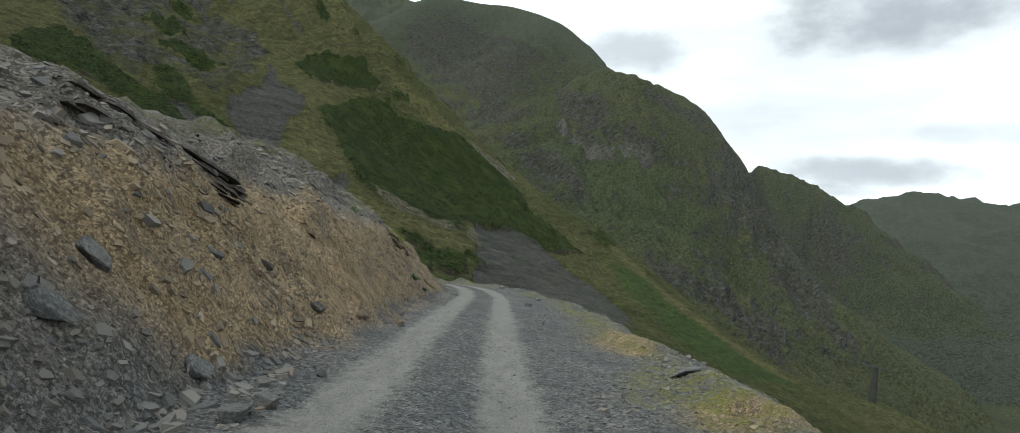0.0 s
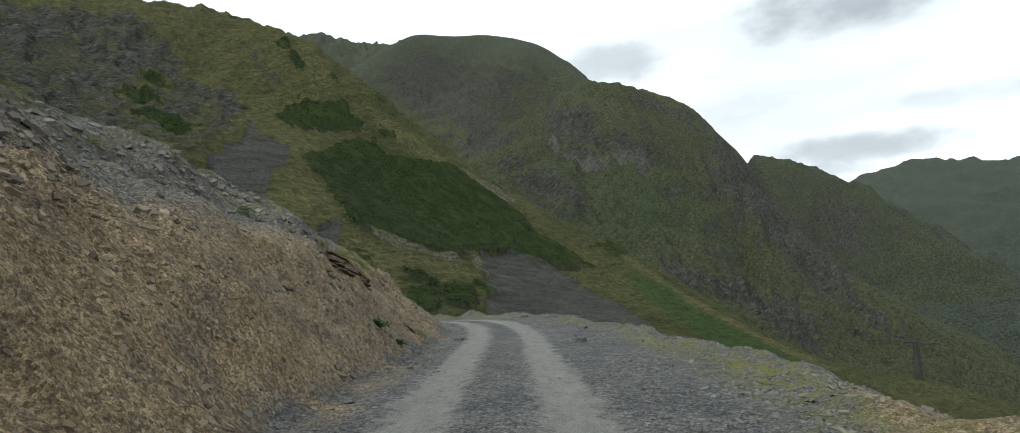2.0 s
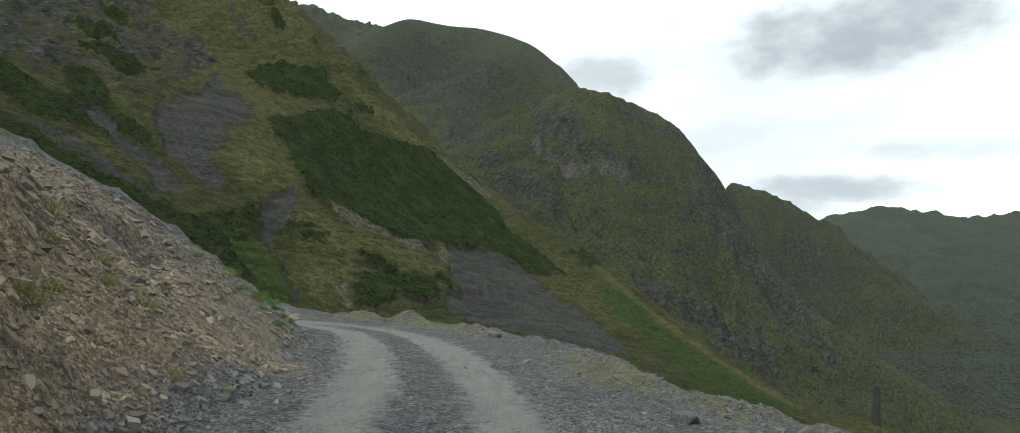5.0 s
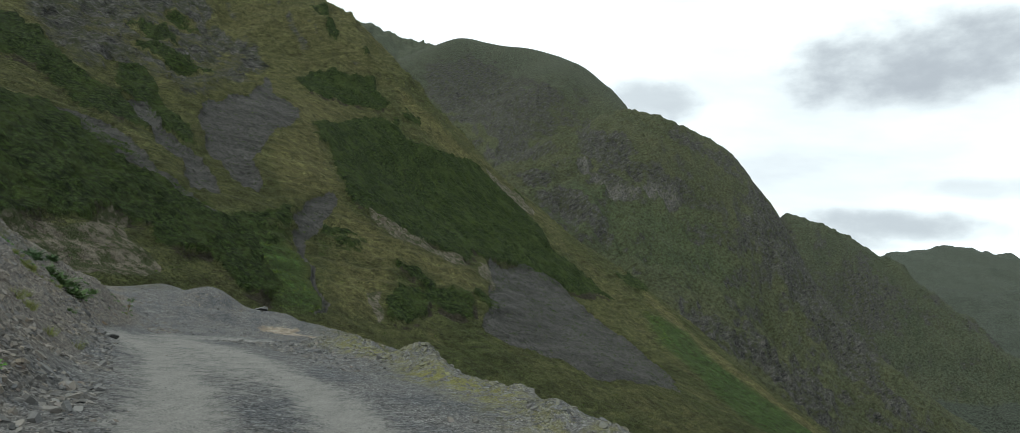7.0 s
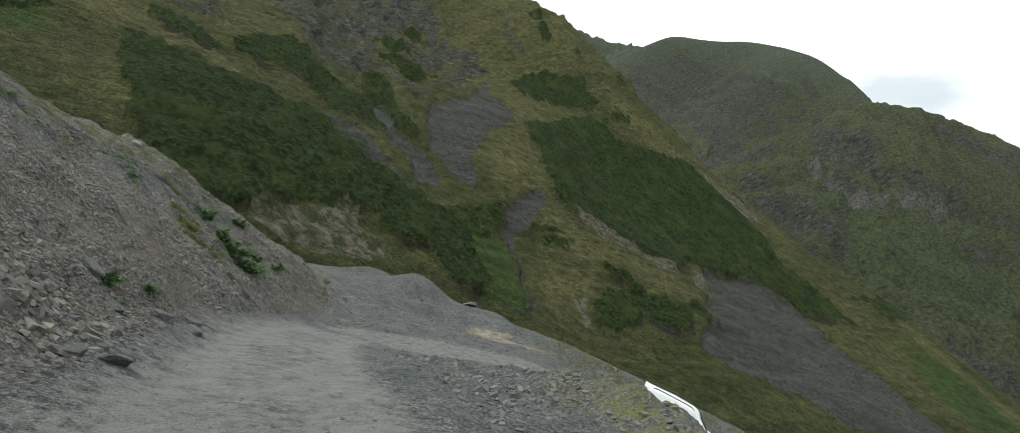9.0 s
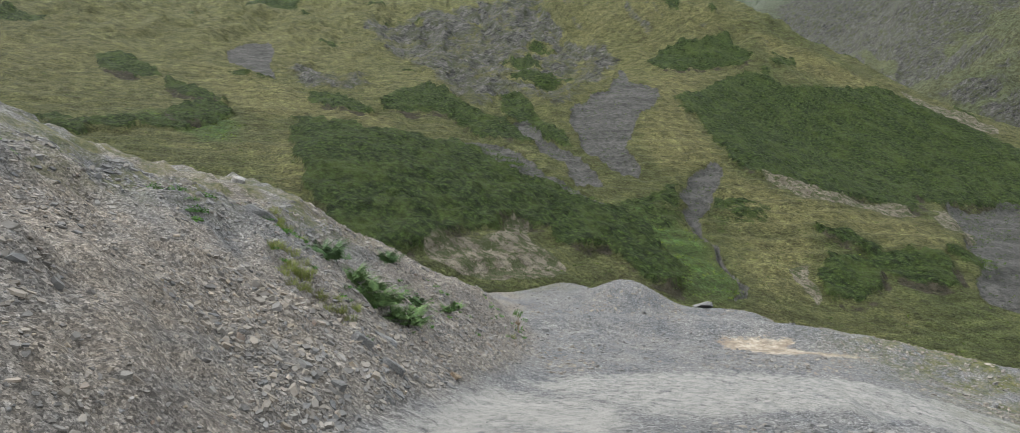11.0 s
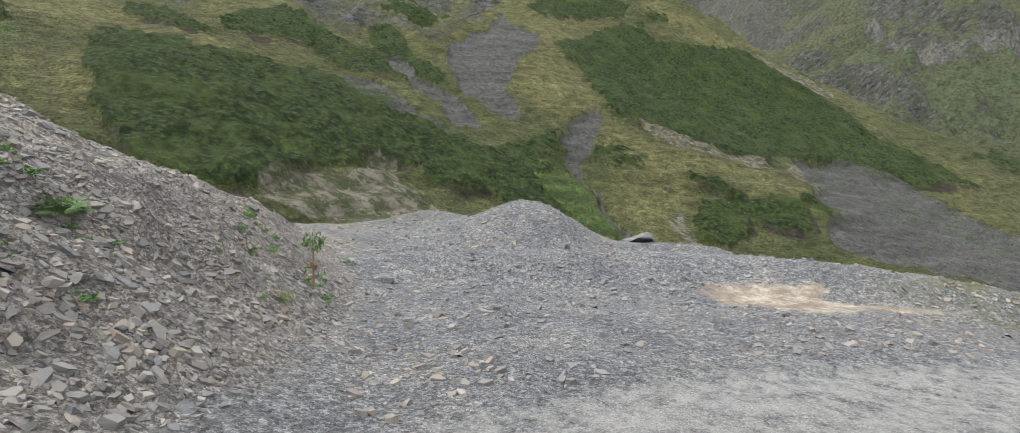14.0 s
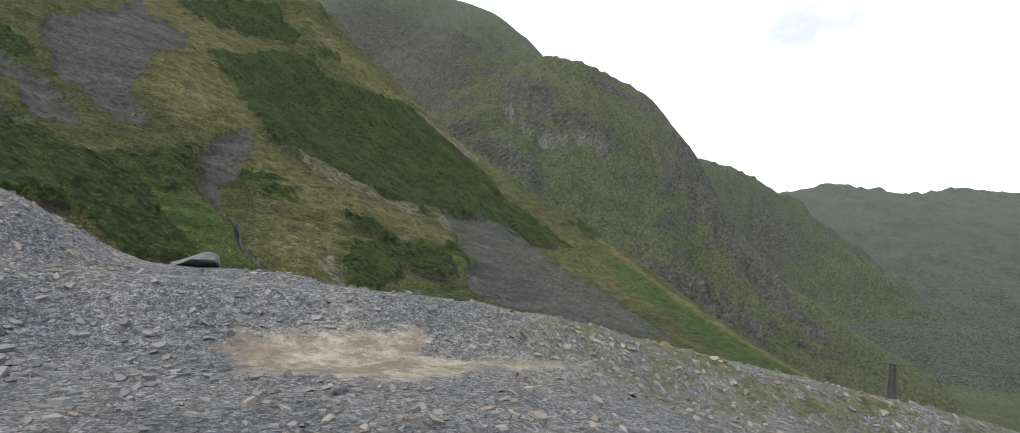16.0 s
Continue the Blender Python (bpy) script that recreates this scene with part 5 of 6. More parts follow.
# ---------------------------------------------------------------- plants
def frond_mesh(material):
    """One arching fern frond: a stem with paired side branches, each set with small pointed leaflets, all shorter to the tip."""
    bm = bmesh.new()
    n = 17

    def mid(q):
        return Vector((0.16 * q + 0.46 * q * q, 0, 0.95 * q - 0.42 * q * q))

    def leaf(a, b, w):
        bm.faces.new([bm.verts.new(p) for p in (a - w, a + w, b)])

    for i in range(6):
        a, b = mid(i / 6), mid((i + 1) / 6)
        bm.faces.new([bm.verts.new(p) for p in (a + Vector((0, 0.005, 0)), a - Vector((0, 0.005, 0)), b - Vector((0, 0.002, 0)), b + Vector((0, 0.002, 0)))])
    for i in range(3, n):
        q = i / n
        o, f = mid(q), (mid(q + 0.02) - mid(q - 0.02)).normalized()
        w = 0.26 * (1.04 - q) ** 0.75 * min(1.0, 0.45 + 2.2 * q)
        for side in (-1, 1):
            across = (Vector((0, side, 0)) + 0.45 * f + Vector((0, 0, -0.1 - 0.12 * ((i * 7) % 3)))).normalized()
            tip = o + across * w - Vector((0, 0, 0.25 * w))
            leaf(o, tip, f * 0.0035)
            pairs = 3 + int(8 * w / 0.26)
            for k in range(pairs):
                u = (k + 0.6) / pairs
                c = o + (tip - o) * u
                size = 0.30 * w * (1.08 - u) + 0.006
                for e in (-1, 1):
                    leaf(c, c + (f * e + 0.5 * across).normalized() * size - Vector((0, 0, 0.15 * size)), across * (0.16 * size + 0.002))
    me = bpy.data.meshes.new("frond")
    bm.to_mesh(me)
    bm.free()
    me.materials.append(material)
    return me


FRONDS = {"green": frond_mesh(FERN_LEAF), "dark": frond_mesh(DARK_FERN)}


def fern(x, y, size, seed, shade="green", count=46):
    rng = random.Random(seed)
    label = "dark upright fern growing out of slate talus" if shade == "dark" else "feathery green fern growing out of slate talus"
    base = tagged(new("fern"), label, "fern", "ferns on the bank")
    base.location = (x, y, float(height(x, y)) - 0.03)
    for k in range(count):
        f = new("frond", FRONDS[shade])
        f.parent = base
        s = 1.1 * size * rng.uniform(0.4, 1.05)
        lean = rng.uniform(-0.2, 0.65) if shade == "green" else rng.uniform(-0.3, 0.3)
        f.matrix_basis = Matrix.Translation((rng.gauss(0, 0.22) * size, rng.gauss(0, 0.22) * size, 0)) @ Matrix.Rotation(k * 2.4 + rng.uniform(-0.4, 0.4), 4, "Z") @ Matrix.Rotation(lean, 4, "Y") @ Matrix.Rotation(rng.uniform(-0.5, 0.5), 4, "X") @ Matrix.Diagonal((s, s, s, 1))
    return base


for fx, fy, fs, seed, shade in ((-23.2, 61.5, 0.85, 2, "dark"), (-22.7, 61.85, 0.75, 3, "green"), (-22.35, 61.95, 0.7, 7, "green"), (-22.1, 62.05, 0.95, 4, "green"), (-21.9, 62.5, 0.75, 8, "green"), (-21.7, 62.75, 0.6, 11, "green"),
                                (-23.1, 63.95, 0.62, 5, "dark"), (-23.25, 65.25, 0.5, 6, "green"), (-23.9, 66.2, 0.45, 12, "green"), (-24.95, 64.5, 0.7, 14, "dark"), (-22.4, 63.2, 0.4, 17, "green"),
                                (-3.93, 23.65, 0.42, 9, "dark"), (-3.5, 23.95, 0.28, 10, "dark"), (-15.1, 53.7, 0.45, 13, "green"), (-19.85, 60.1, 0.24, 15, "dark"), (-15.35, 54.6, 0.35, 16, "green"),
                                (-7.2, 42.9, 0.45, 18, "green"), (-6.3, 41.1, 0.5, 19, "green"), (-7.8, 43.6, 0.4, 20, "green")):
    fern(fx, fy, fs, seed, shade)


def tuft_mesh(seed, blades, width, spread):
    rng = random.Random(seed)
    bm = bmesh.new()
    for k in range(blades):
        a, r, h = rng.uniform(0, 6.28), spread * math.sqrt(rng.random()), rng.uniform(0.35, 1.0)
        lean, w = rng.uniform(0.1, 0.6), width * rng.uniform(0.7, 1.3)
        bx, by = r * math.cos(a), r * math.sin(a)
        dx, dy = math.cos(a + rng.uniform(-0.8, 0.8)), math.sin(a + rng.uniform(-0.8, 0.8))
        p = [(bx - dy * w, by + dx * w, 0), (bx + dy * w, by - dx * w, 0), (bx + dx * lean * 0.4 + dy * w, by + dy * lean * 0.4 - dx * w, h * 0.6),
             (bx + dx * lean * 0.4 - dy * w, by + dy * lean * 0.4 + dx * w, h * 0.6), (bx + dx * lean, by + dy * lean, h * 0.9)]
        v = [bm.verts.new(q) for q in p]
        bm.faces.new(v[:4])
        bm.faces.new((v[3], v[2], v[4]))
    me = bpy.data.meshes.new("grass_tuft")
    bm.to_mesh(me)
    bm.free()
    return me


def herb_mesh(seed):
    """A low leafy plant: many small ovate leaves on a rounded cushion."""
    rng = random.Random(seed)
    bm = bmesh.new()
    root = bm.verts.new((0, 0, 0))
    for k in range(150):
        d = Vector((rng.gauss(0, 1), rng.gauss(0, 1), abs(rng.gauss(0, 0.7)))).normalized()
        c = Vector((d.x * 0.55, d.y * 0.55, d.z * 0.5)) * rng.uniform(0.3, 1.0)
        t = d.cross(Vector((rng.gauss(0, 1), rng.gauss(0, 1), rng.gauss(0, 1)))).normalized()
        out, s = (d + 0.6 * t + Vector((0, 0, -0.2))).normalized(), rng.uniform(0.09, 0.17)
        leaf = [bm.verts.new(p) for p in (c, c + out * s * 0.5 + t * s * 0.33, c + out * s - Vector((0, 0, 0.02)), c + out * s * 0.5 - t * s * 0.33)]
        bm.faces.new(leaf)
        bm.faces.new((root, bm.verts.new(c * 0.5 + t * 0.012), leaf[0]))
    me = bpy.data.meshes.new("low_plant")
    bm.to_mesh(me)
    bm.free()
    me.materials.append(BROAD_LEAF)
    return me


TUFTS = [tuft_mesh(k, 150, 0.0055, 0.42) for k in range(4)]
HERBS = [herb_mesh(10 + k) for k in range(3)]
for me in TUFTS:
    me.materials.append(GRASS_LEAF)


def tuft(x, y, size, seed, low=False):
    ob = new("low_plant" if low else "grass_tuft", HERBS[seed % 3] if low else TUFTS[seed % 4])
    ob.matrix_world = Matrix.Translation((x, y, float(height(x, y)) - 0.02)) @ Matrix.Rotation(seed * 1.3, 4, "Z") @ Matrix.Diagonal((size, size, size * (0.7 if low else 0.85), 1))
    return tagged(ob, "low bright green plant on bare slate" if low else "yellow-green grass tuft on bare slate", "plant" if low else "grass tuft", "plants on the bank")


rng_t = random.Random(77)
for cx, cy, n, spread, size, low in (
        (-24.5, 60.9, 6, 0.35, 0.30, False), (-24.3, 60.85, 5, 0.3, 0.28, True), (-23.9, 60.75, 5, 0.3, 0.28, True), (-24.8, 61.1, 4, 0.3, 0.28, False), (-24.05, 61.3, 3, 0.14, 0.30, True),
        (-21.9, 60.0, 8, 0.35, 0.28, False), (-21.7, 60.25, 6, 0.35, 0.26, False), (-21.3, 60.35, 8, 0.35, 0.26, False), (-21.0, 60.6, 7, 0.35, 0.24, False), (-21.45, 60.8, 3, 0.2, 0.22, True), (-22.4, 60.6, 2, 0.15, 0.2, True),
        (-22.1, 59.8, 5, 0.3, 0.24, True), (-21.6, 62.3, 4, 0.3, 0.22, True), (-23.9, 64.1, 6, 0.4, 0.22, True), (-23.3, 64.7, 6, 0.5, 0.2, True), (-23.25, 65.3, 8, 0.4, 0.22, True), (-23.95, 66.2, 8, 0.4, 0.24, True), (-24.6, 65.8, 4, 0.3, 0.2, True),
        (-24.1, 69.7, 2, 0.1, 0.26, True), (-26.3, 70.4, 5, 0.4, 0.3, True), (-24.7, 68.9, 4, 0.3, 0.26, True), (-23.6, 68.2, 4, 0.35, 0.2, True), (-26.0, 72.3, 2, 0.15, 0.26, True), (-25.4, 70.0, 4, 0.5, 0.22, True), (-23.6, 68.5, 3, 0.3, 0.18, False),
        (-5.4, 26.1, 7, 0.35, 0.42, False), (-5.7, 28.7, 9, 0.6, 0.40, False), (-5.5, 27.4, 7, 0.5, 0.38, False), (-4.65, 22.8, 3, 0.2, 0.25, True), (-6.3, 25.6, 8, 0.7, 0.25, False), (-5.5, 24.3, 6, 0.6, 0.25, False), (-6.5, 22.4, 5, 0.4, 0.3, True), (-5.0, 20.6, 4, 0.4, 0.2, False),
        (-3.55, 26.9, 3, 0.2, 0.28, False), (-3.75, 26.4, 3, 0.2, 0.25, False), (-5.5, 38.0, 8, 0.8, 0.3, True), (-6.0, 40.3, 8, 0.8, 0.3, True), (-7.0, 42.6, 9, 0.6, 0.3, True), (-6.3, 41.0, 9, 0.6, 0.32, True), (-6.6, 39.0, 8, 0.9, 0.3, False), (-4.6, 31.0, 5, 0.9, 0.25, False), (-4.9, 33.0, 6, 1.0, 0.25, False),
        (-14.3, 53.5, 5, 0.4, 0.22, True), (-22.9, 62.6, 6, 0.5, 0.26, True), (-22.0, 61.6, 5, 0.4, 0.26, True), (-23.6, 61.9, 5, 0.4, 0.26, True), (-22.6, 63.6, 6, 0.5, 0.24, True), (-21.6, 59.8, 6, 0.4, 0.26, False), (-22.6, 60.1, 6, 0.4, 0.28, False), (-22.5, 55.6, 4, 0.5, 0.35, True), (-23.2, 58.3, 6, 0.7, 0.35, True), (-10.3, 47.6, 6, 0.7, 0.28, False)):
    for k in range(n):
        tuft(cx + rng_t.gauss(0, spread * 0.6), cy + rng_t.gauss(0, spread * 0.6), size * rng_t.uniform(0.6, 1.2), rng_t.randrange(1000), low)


def tall_herb(x, y, h):
    """A dry stalk with a round leafy head."""
    base = tagged(new("tall_herb"), "tall brown-stalked herb with a round green head", "plant")
    base.location = (x, y, float(height(x, y)))
    bm = bmesh.new()
    bmesh.ops.create_cone(bm, cap_ends=True, segments=7, radius1=0.022, radius2=0.012, depth=h, matrix=Matrix.Translation((0, 0, h / 2)))
    part("stalk", bm, STALK, base, "dry brown stalk")
    rng = random.Random(5)
    for name, z0, r, n, mat in (("leafy_head", h, 0.19, 110, FERN_LEAF), ("lower_leaves", 0.12, 0.24, 30, BROAD_LEAF), ("dry_leaves", h * 0.5, 0.11, 26, STALK)):
        bm = bmesh.new()
        for k in range(n):
            d = Vector((rng.gauss(0, 1), rng.gauss(0, 1), rng.gauss(0, 0.6))).normalized() * r * rng.uniform(0.4, 1.0)
            m = Matrix.Translation(Vector((0, 0, z0)) + d) @ Euler((rng.uniform(0, 6), rng.uniform(0, 6), rng.uniform(0, 6))).to_matrix().to_4x4()
            q = [bm.verts.new(m @ Vector(p)) for p in ((-0.035, 0, 0), (0, -0.018, 0.004), (0.045, 0, 0), (0, 0.018, 0.004))]
            bm.faces.new(q)
        part(name, bm, mat, base)
    return base


tall_herb(-24.3, 69.75, 0.7)


# ---------------------------------------------------------------- thickets on the slope across the ravine
def thicket(name, label, count, pick, material, lo, hi, seed):
    """Many small clumps of leaves, where pick(cover) says they grow."""
    rng = np.random.default_rng(seed)
    x, y = rng.uniform(-235, 70, count), rng.uniform(88, 345, count)
    z, form = far_ground(x, y)
    cover = land_cover(x, y, z, form)
    keep = (pick(cover, rng.random(count)) > 0.5) & (form == 2)
    x, y, z = x[keep], y[keep], z[keep]
    n, leaves = len(x), 6
    size = rng.uniform(lo, hi, n)
    mid = rng.normal(0, 0.42, (n, leaves, 3)) * [1, 1, 0.5] * size[:, None, None]
    mid += np.stack([x, y, z + 0.25 * size + 0.45 * cover["shrub"][keep]], -1)[:, None]
    a = rng.normal(0, 1, (n, leaves, 3))
    a /= np.linalg.norm(a, axis=-1, keepdims=True)
    b = np.cross(a, rng.normal(0, 1, (n, leaves, 3)))
    b /= np.linalg.norm(b, axis=-1, keepdims=True)
    r = size[:, None, None] * rng.uniform(0.16, 0.34, (n, leaves, 1))
    tri = np.stack([mid + a * r, mid - 0.6 * a * r + b * r * 0.8, mid - 0.6 * a * r - b * r * 0.8], 2)
    me = mesh_from(name, tri.reshape(-1, 3), np.arange(n * leaves * 3).reshape(-1, 3), False)
    me.materials.append(material)
    return tagged(new(name, me), label, "shrubs", kind="stuff")


thicket("shrub_thicket", "dark green dwarf shrub thickets on the mountain slope", 260000,
        lambda c, u: np.where(c["shrub"] > 0.5, 0.35 + 0.6 * u, 0.502 * (u > 0.985)), SHRUB_LEAF, 0.3, 0.6, 31)
thicket("stream_plants", "bright green plants along the stream gully", 90000,
        lambda c, u: np.where((c["lush"] > 0.4) & (c["shrub"] < 0.5), 0.2 + 0.5 * u, 0.502 * (u > 0.997)), LUSH_LEAF, 0.3, 0.65, 32)
thicket("scree_plants", "sparse dark plants on the grey scree", 90000,
        lambda c, u: np.where(c["scree"] > 0.5, 0.502 * (u > 0.88), 0.0), SHRUB_LEAF, 0.3, 0.7, 33)


# ---------------------------------------------------------------- white estate car on the lower leg
def loft(bm, rings, caps=True):
    vs = [[bm.verts.new(p) for p in r] for r in rings]
    for a, b in zip(vs[:-1], vs[1:]):
        for i in range(len(a)):
            j = (i + 1) % len(a)
            bm.faces.new((a[i], a[j], b[j], b[i]))
    if caps:
        bm.faces.new(vs[0][::-1])
        bm.faces.new(vs[-1])
    bmesh.ops.recalc_face_normals(bm, faces=bm.faces)


def panel(bm, corners, thick):
    """A plate with thickness through given corners, pushed out along its normal."""
    n = (Vector(corners[1]) - Vector(corners[0])).cross(Vector(corners[2]) - Vector(corners[0])).normalized() * thick
    a = [bm.verts.new(Vector(c) - n * 0.3) for c in corners]
    b = [bm.verts.new(Vector(c) + n) for c in corners]
    k = len(corners)
    bm.faces.new(b)
    bm.faces.new(a[::-1])
    for i in range(k):
        bm.faces.new((a[i], a[(i + 1) % k], b[(i + 1) % k], b[i]))
    bmesh.ops.recalc_face_normals(bm, faces=bm.faces)


def estate_car(m):
    car = tagged(new("car"), "white estate car with roof rails on the lower road", "car")
    car.matrix_world = m
    # lower body: x forward, half-widths and heights at stations along the length
    bm = bmesh.new()
    rings = []
    for x, w, z0, z1 in ((-2.22, 0.72, 0.42, 0.86), (-2.12, 0.83, 0.32, 0.97), (-1.5, 0.875, 0.27, 1.0), (0.0, 0.885, 0.25, 0.98), (0.9, 0.88, 0.25, 0.96), (1.6, 0.86, 0.27, 0.90), (2.05, 0.78, 0.33, 0.80), (2.22, 0.62, 0.40, 0.68)):
        rings.append([(x, -w * 0.9, z0), (x, -w, z0 + 0.12), (x, -w, z1 - 0.14), (x, -w * 0.93, z1), (x, 0, z1 + 0.03), (x, w * 0.93, z1), (x, w, z1 - 0.14), (x, w, z0 + 0.12), (x, w * 0.9, z0), (x, 0, z0 - 0.02)])
    loft(bm, rings)
    bmesh.ops.bevel(bm, geom=[e for e in bm.edges if e.calc_face_angle(0) > 0.5], offset=0.03, segments=2, affect="EDGES")
    body = part("body", bm, PAINT, car, "white painted body")
    # cabin: pillars and roof
    bm = bmesh.new()
    rings = []
    for x, w, z in ((-2.08, 0.80, 0.96), (-1.84, 0.70, 1.52), (-1.70, 0.66, 1.62), (-0.6, 0.66, 1.68), (0.25, 0.655, 1.65), (0.50, 0.64, 1.58), (1.18, 0.76, 1.0)):
        rings.append([(x, -w - 0.10 * (z > 1.2), 0.93), (x, -w, z), (x, 0, z + 0.03), (x, w, z), (x, w + 0.10 * (z > 1.2), 0.93)])
    loft(bm, rings)
    bmesh.ops.bevel(bm, geom=[e for e in bm.edges if e.calc_face_angle(0) > 0.6], offset=0.035, segments=2, affect="EDGES")
    cabin = part("cabin", bm, PAINT, car, "white roof and pillars")
    for side in (-1, 1):
        for name, pts in (("rear_side_window", ((-1.78, 1.05), (-1.02, 1.05), (-1.02, 1.50), (-1.66, 1.50))), ("rear_door_window", ((-0.96, 1.05), (-0.12, 1.05), (-0.12, 1.53), (-0.96, 1.51))), ("front_door_window", ((-0.06, 1.05), (0.92, 1.05), (0.42, 1.52), (-0.06, 1.53)))):
            bm = bmesh.new()
            c = [(x, side * (0.772 - 0.155 * (z - 1.05) / 0.47), z) for x, z in pts]
            panel(bm, c if side < 0 else c[::-1], 0.012)
            part(name, bm, GLASS, cabin, "dark side glass")
        bm = bmesh.new()
        c = [(-2.10, side * 0.80, 0.98), (-1.98, side * 0.80, 0.98), (-1.80, side * 0.69, 1.48), (-1.90, side * 0.685, 1.48)]
        panel(bm, c if side < 0 else c[::-1], 0.03)
        part("tail_light", bm, RED_LAMP, body, "tall red tail light")
        bm = bmesh.new()
        c = [(1.86, side * 0.80, 0.62), (2.16, side * 0.60, 0.60), (2.10, side * 0.60, 0.76), (1.80, side * 0.79, 0.80)]
        panel(bm, c if side < 0 else c[::-1], 0.02)
        part("headlight", bm, CLEAR_LAMP, body, "clear headlight")
        rail = [(-1.62, 1.69), (-1.5, 1.75), (-0.2, 1.77), (0.12, 1.75), (0.24, 1.69)]
        bm = bmesh.new()
        loft(bm, [[(x, side * 0.60 - 0.02, z - 0.015), (x, side * 0.60 + 0.02, z - 0.015), (x, side * 0.60 + 0.02, z + 0.02), (x, side * 0.60 - 0.02, z + 0.02)] for x, z in rail])
        part("roof_rail", bm, TRIM, car, "black roof rail")
        bm = bmesh.new()
        bmesh.ops.create_cube(bm, size=1.0, matrix=Matrix.Translation((0.72, side * 0.93, 1.05)) @ Matrix.Diagonal((0.12, 0.20, 0.14, 1)))
        bmesh.ops.bevel(bm, geom=bm.edges[:], offset=0.03, segments=2, affect="EDGES")
        part("door_mirror", bm, PAINT, car)
    for name, c in (("windscreen", [(0.60, -0.60, 1.53), (1.14, -0.68, 1.03), (1.14, 0.68, 1.03), (0.60, 0.60, 1.53)]), ("rear_window", [(-2.05, -0.70, 1.04), (-1.87, -0.62, 1.48), (-1.87, 0.62, 1.48), (-2.05, 0.70, 1.04)])):
        bm = bmesh.new()
        panel(bm, c, 0.02)
        part(name, bm, GLASS, cabin, "dark glass")
    bm = bmesh.new()
    bmesh.ops.create_cube(bm, size=1.0, matrix=Matrix.Translation((-1.86, 0, 1.60)) @ Matrix.Rotation(0.1, 4, "Y") @ Matrix.Diagonal((0.30, 1.2, 0.05, 1)))
    bmesh.ops.bevel(bm, geom=bm.edges[:], offset=0.018, segments=2, affect="EDGES")
    part("spoiler", bm, PAINT, car, "white roof spoiler")
    bm = bmesh.new()
    bmesh.ops.create_cube(bm, size=1.0, matrix=Matrix.Translation((-2.2, 0, 0.45)) @ Matrix.Diagonal((0.16, 1.5, 0.2, 1)))
    bmesh.ops.bevel(bm, geom=bm.edges[:], offset=0.04, segments=2, affect="EDGES")
    part("bumper", bm, TRIM, car, "dark rear bumper")
    for x in (-1.32, 1.32):
        for side in (-1, 1):
            bm = bmesh.new()
            turn = Matrix.Translation((x, side * 0.78, 0.34)) @ Matrix.Rotation(radians(90), 4, "X")
            bmesh.ops.create_cone(bm, cap_ends=True, segments=28, radius1=0.34, radius2=0.34, depth=0.22, matrix=turn)
            bmesh.ops.bevel(bm, geom=[e for e in bm.edges if e.calc_face_angle(0) > 1], offset=0.04, segments=2, affect="EDGES")
            wheel = part("wheel", bm, RUBBER, car, "black tyre")
            bm = bmesh.new()
            bmesh.ops.create_cone(bm, cap_ends=True, segments=20, radius1=0.21, radius2=0.19, depth=0.236, matrix=turn)
            part("rim", bm, ALLOY, wheel, "silver wheel rim")
    return car


def car_pose(s):
    """On the lower road, s metres from its start, nose downhill."""
    seg = np.r_[0, np.cumsum(np.hypot(*np.diff(LOW[:, :2], axis=0).T))]
    p = [np.array([np.interp(s + o, seg, LOW[:, k]) for k in range(2)]) for o in (-1.32, 1.32)]
    a, b = [Vector((q[0], q[1], float(height(q[0], q[1])))) for q in p]
    f = (b - a).normalized()
    left = Vector((0, 0, 1)).cross(f).normalized()
    rot = Matrix((f, left, f.cross(left))).transposed().to_4x4()
    return Matrix.Translation((a + b) / 2 + Vector((0, 0, 0.0))) @ rot


estate_car(car_pose(18.1))


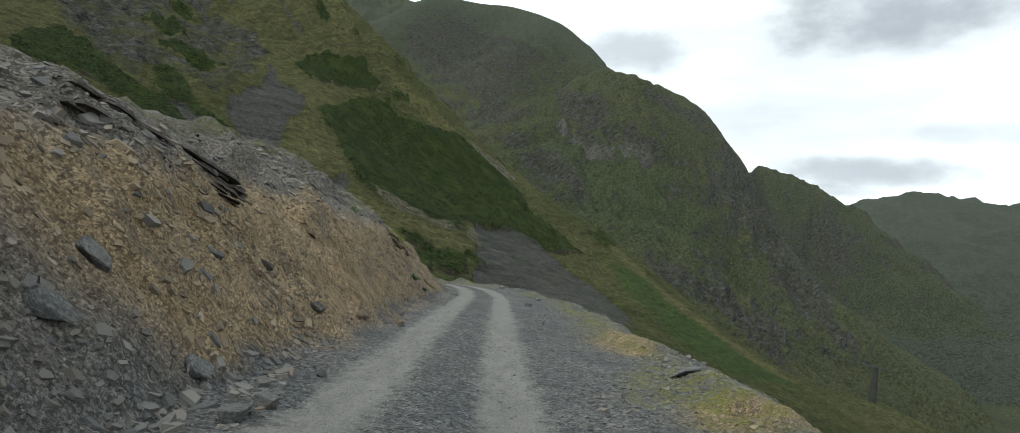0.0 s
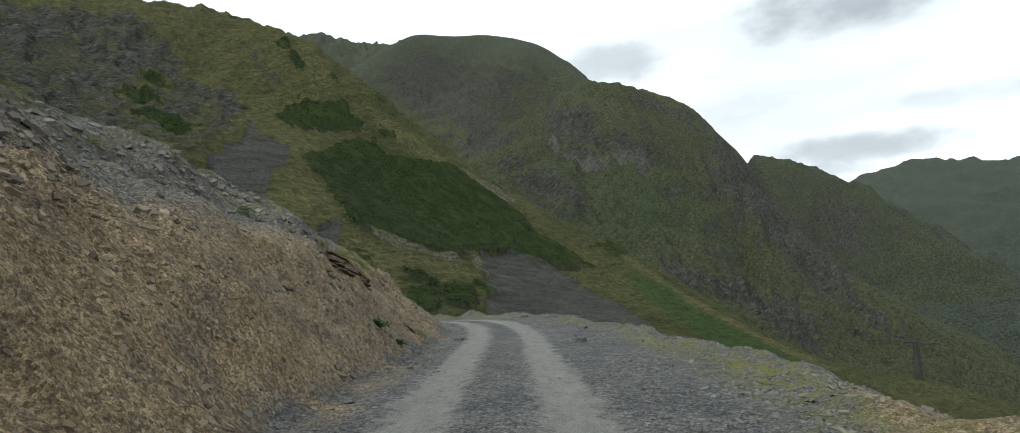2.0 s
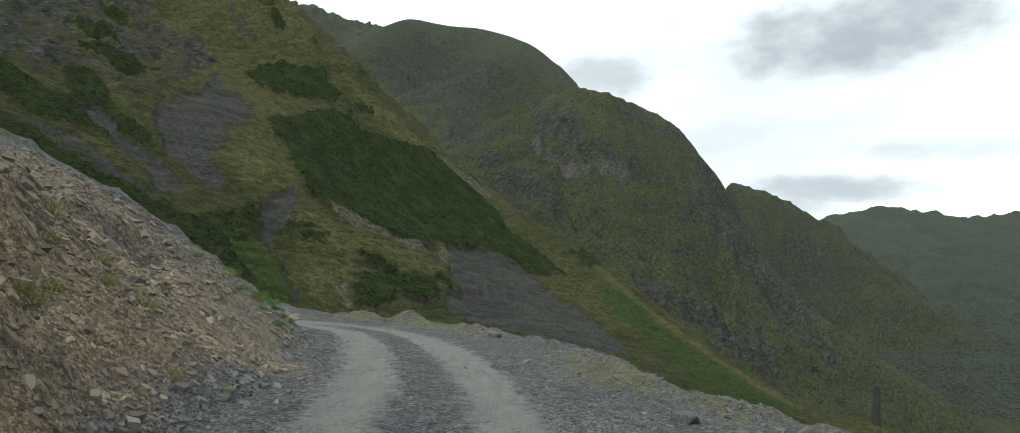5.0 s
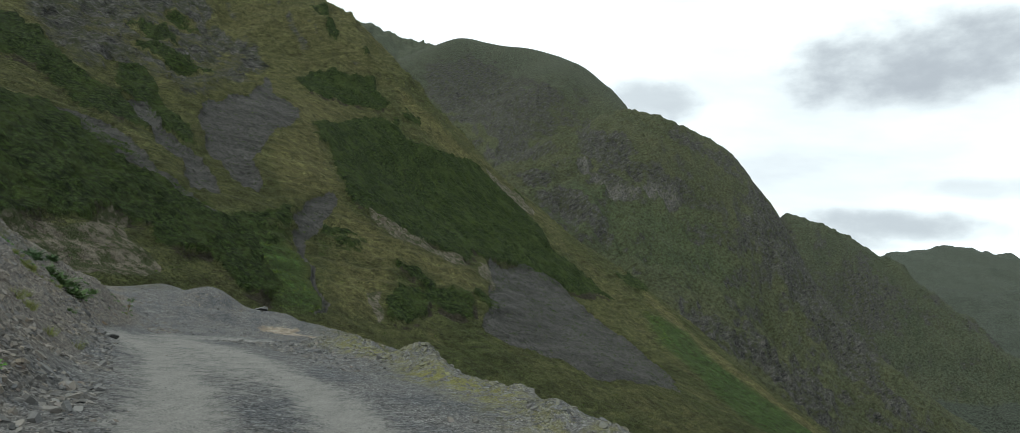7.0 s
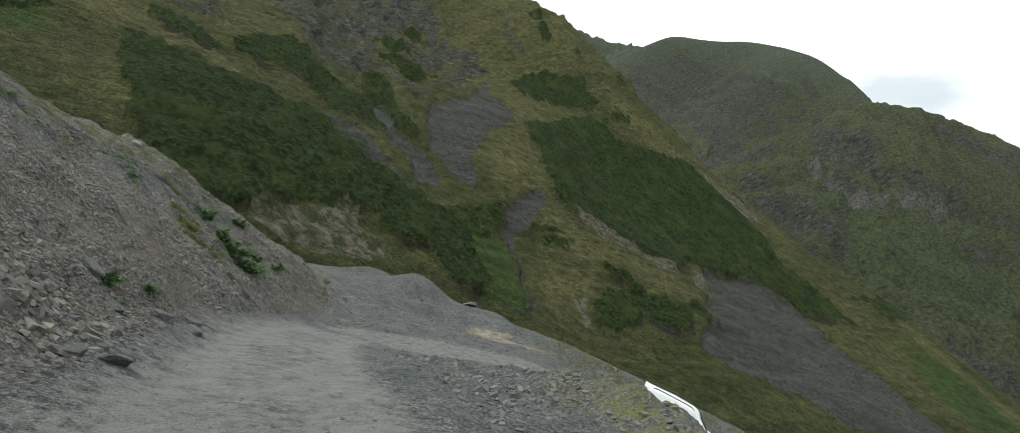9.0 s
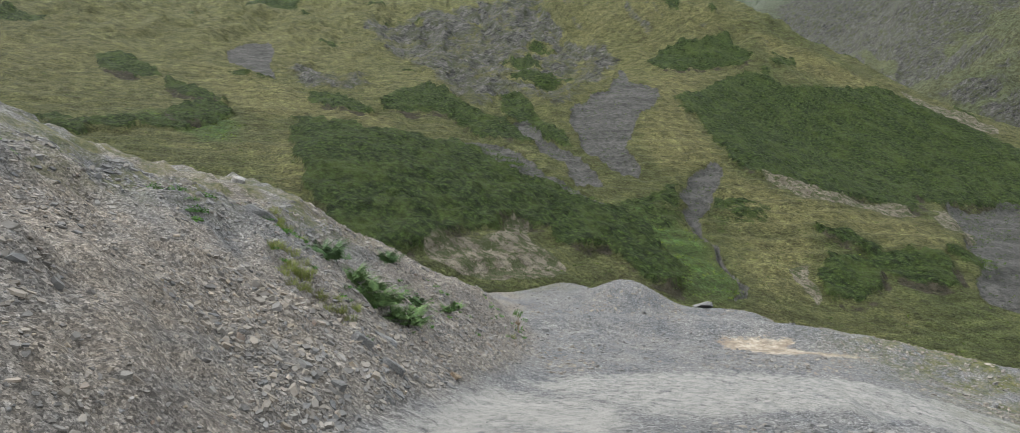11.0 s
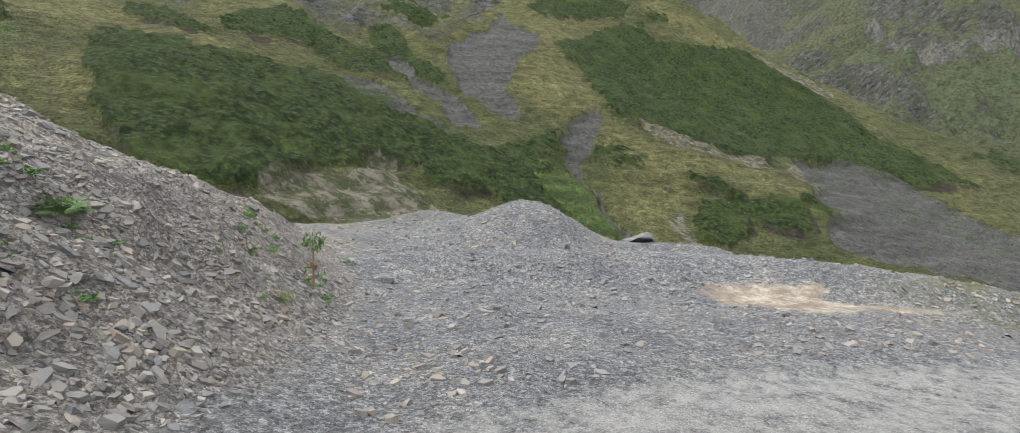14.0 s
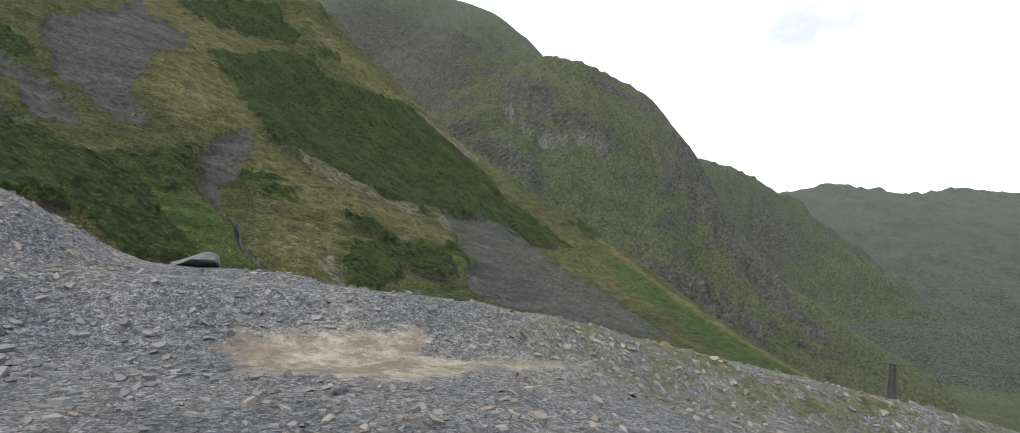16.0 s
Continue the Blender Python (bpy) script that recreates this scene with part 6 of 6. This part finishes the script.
# ---------------------------------------------------------------- power pylon on the far crest
def beam(bm, a, b, r):
    a, b = Vector(a), Vector(b)
    m = Matrix.Translation((a + b) / 2) @ (b - a).to_track_quat("Z", "Y").to_matrix().to_4x4()
    bmesh.ops.create_cone(bm, cap_ends=True, segments=4, radius1=r, radius2=r, depth=(b - a).length, matrix=m)


def pylon(x, y, z, h, turn):
    base = tagged(new("power_pylon"), "dark steel lattice power pylon on a grassy crest", "pylon")
    base.matrix_world = Matrix.Translation((x, y, z)) @ Matrix.Rotation(turn, 4, "Z")
    w0, w1 = 1.9, 1.1
    corner = [(-1, -1), (1, -1), (1, 1), (-1, 1)]
    for cx, cy in corner:
        bm = bmesh.new()
        beam(bm, (cx * w0, cy * w0, -1.0), (cx * w1, cy * w1, h), 0.34)
        part("leg", bm, STEEL, base)
    for k in range(8):
        bm = bmesh.new()
        za, zb = h * k / 8, h * (k + 1) / 8
        wa, wb = w0 + (w1 - w0) * k / 8, w0 + (w1 - w0) * (k + 1) / 8
        for i in range(4):
            (ax, ay), (bx, by) = corner[i], corner[(i + 1) % 4]
            beam(bm, (ax * wa, ay * wa, za), (bx * wb, by * wb, zb), 0.17)
            beam(bm, (bx * wa, by * wa, za), (ax * wb, ay * wb, zb), 0.17)
            beam(bm, (ax * wb, ay * wb, zb), (bx * wb, by * wb, zb), 0.17)
        part("lattice", bm, STEEL, base)
    bm = bmesh.new()
    for dy in (-0.5, 0.5):
        beam(bm, (-7.4, dy * 0.4, h - 0.4), (7.4, dy * 0.4, h - 0.4), 0.28)
        beam(bm, (-7.4, 0, h - 0.4), (0, dy, h + 0.9), 0.14)
        beam(bm, (7.4, 0, h - 0.4), (0, dy, h + 0.9), 0.14)
    part("crossarm", bm, STEEL, base)
    for ox in (-7.0, 0.0, 7.0):
        bm = bmesh.new()
        beam(bm, (ox, 0, h - 0.5), (ox, 0, h - 1.5), 0.12)
        part("insulator", bm, TRIM, base, "hanging insulator")
    return base


PX, PY = 240.0, 352.0
pylon(PX, PY, float(far_ground(np.array([PX]), np.array([PY]))[0][0]), 22.5, radians(-25))
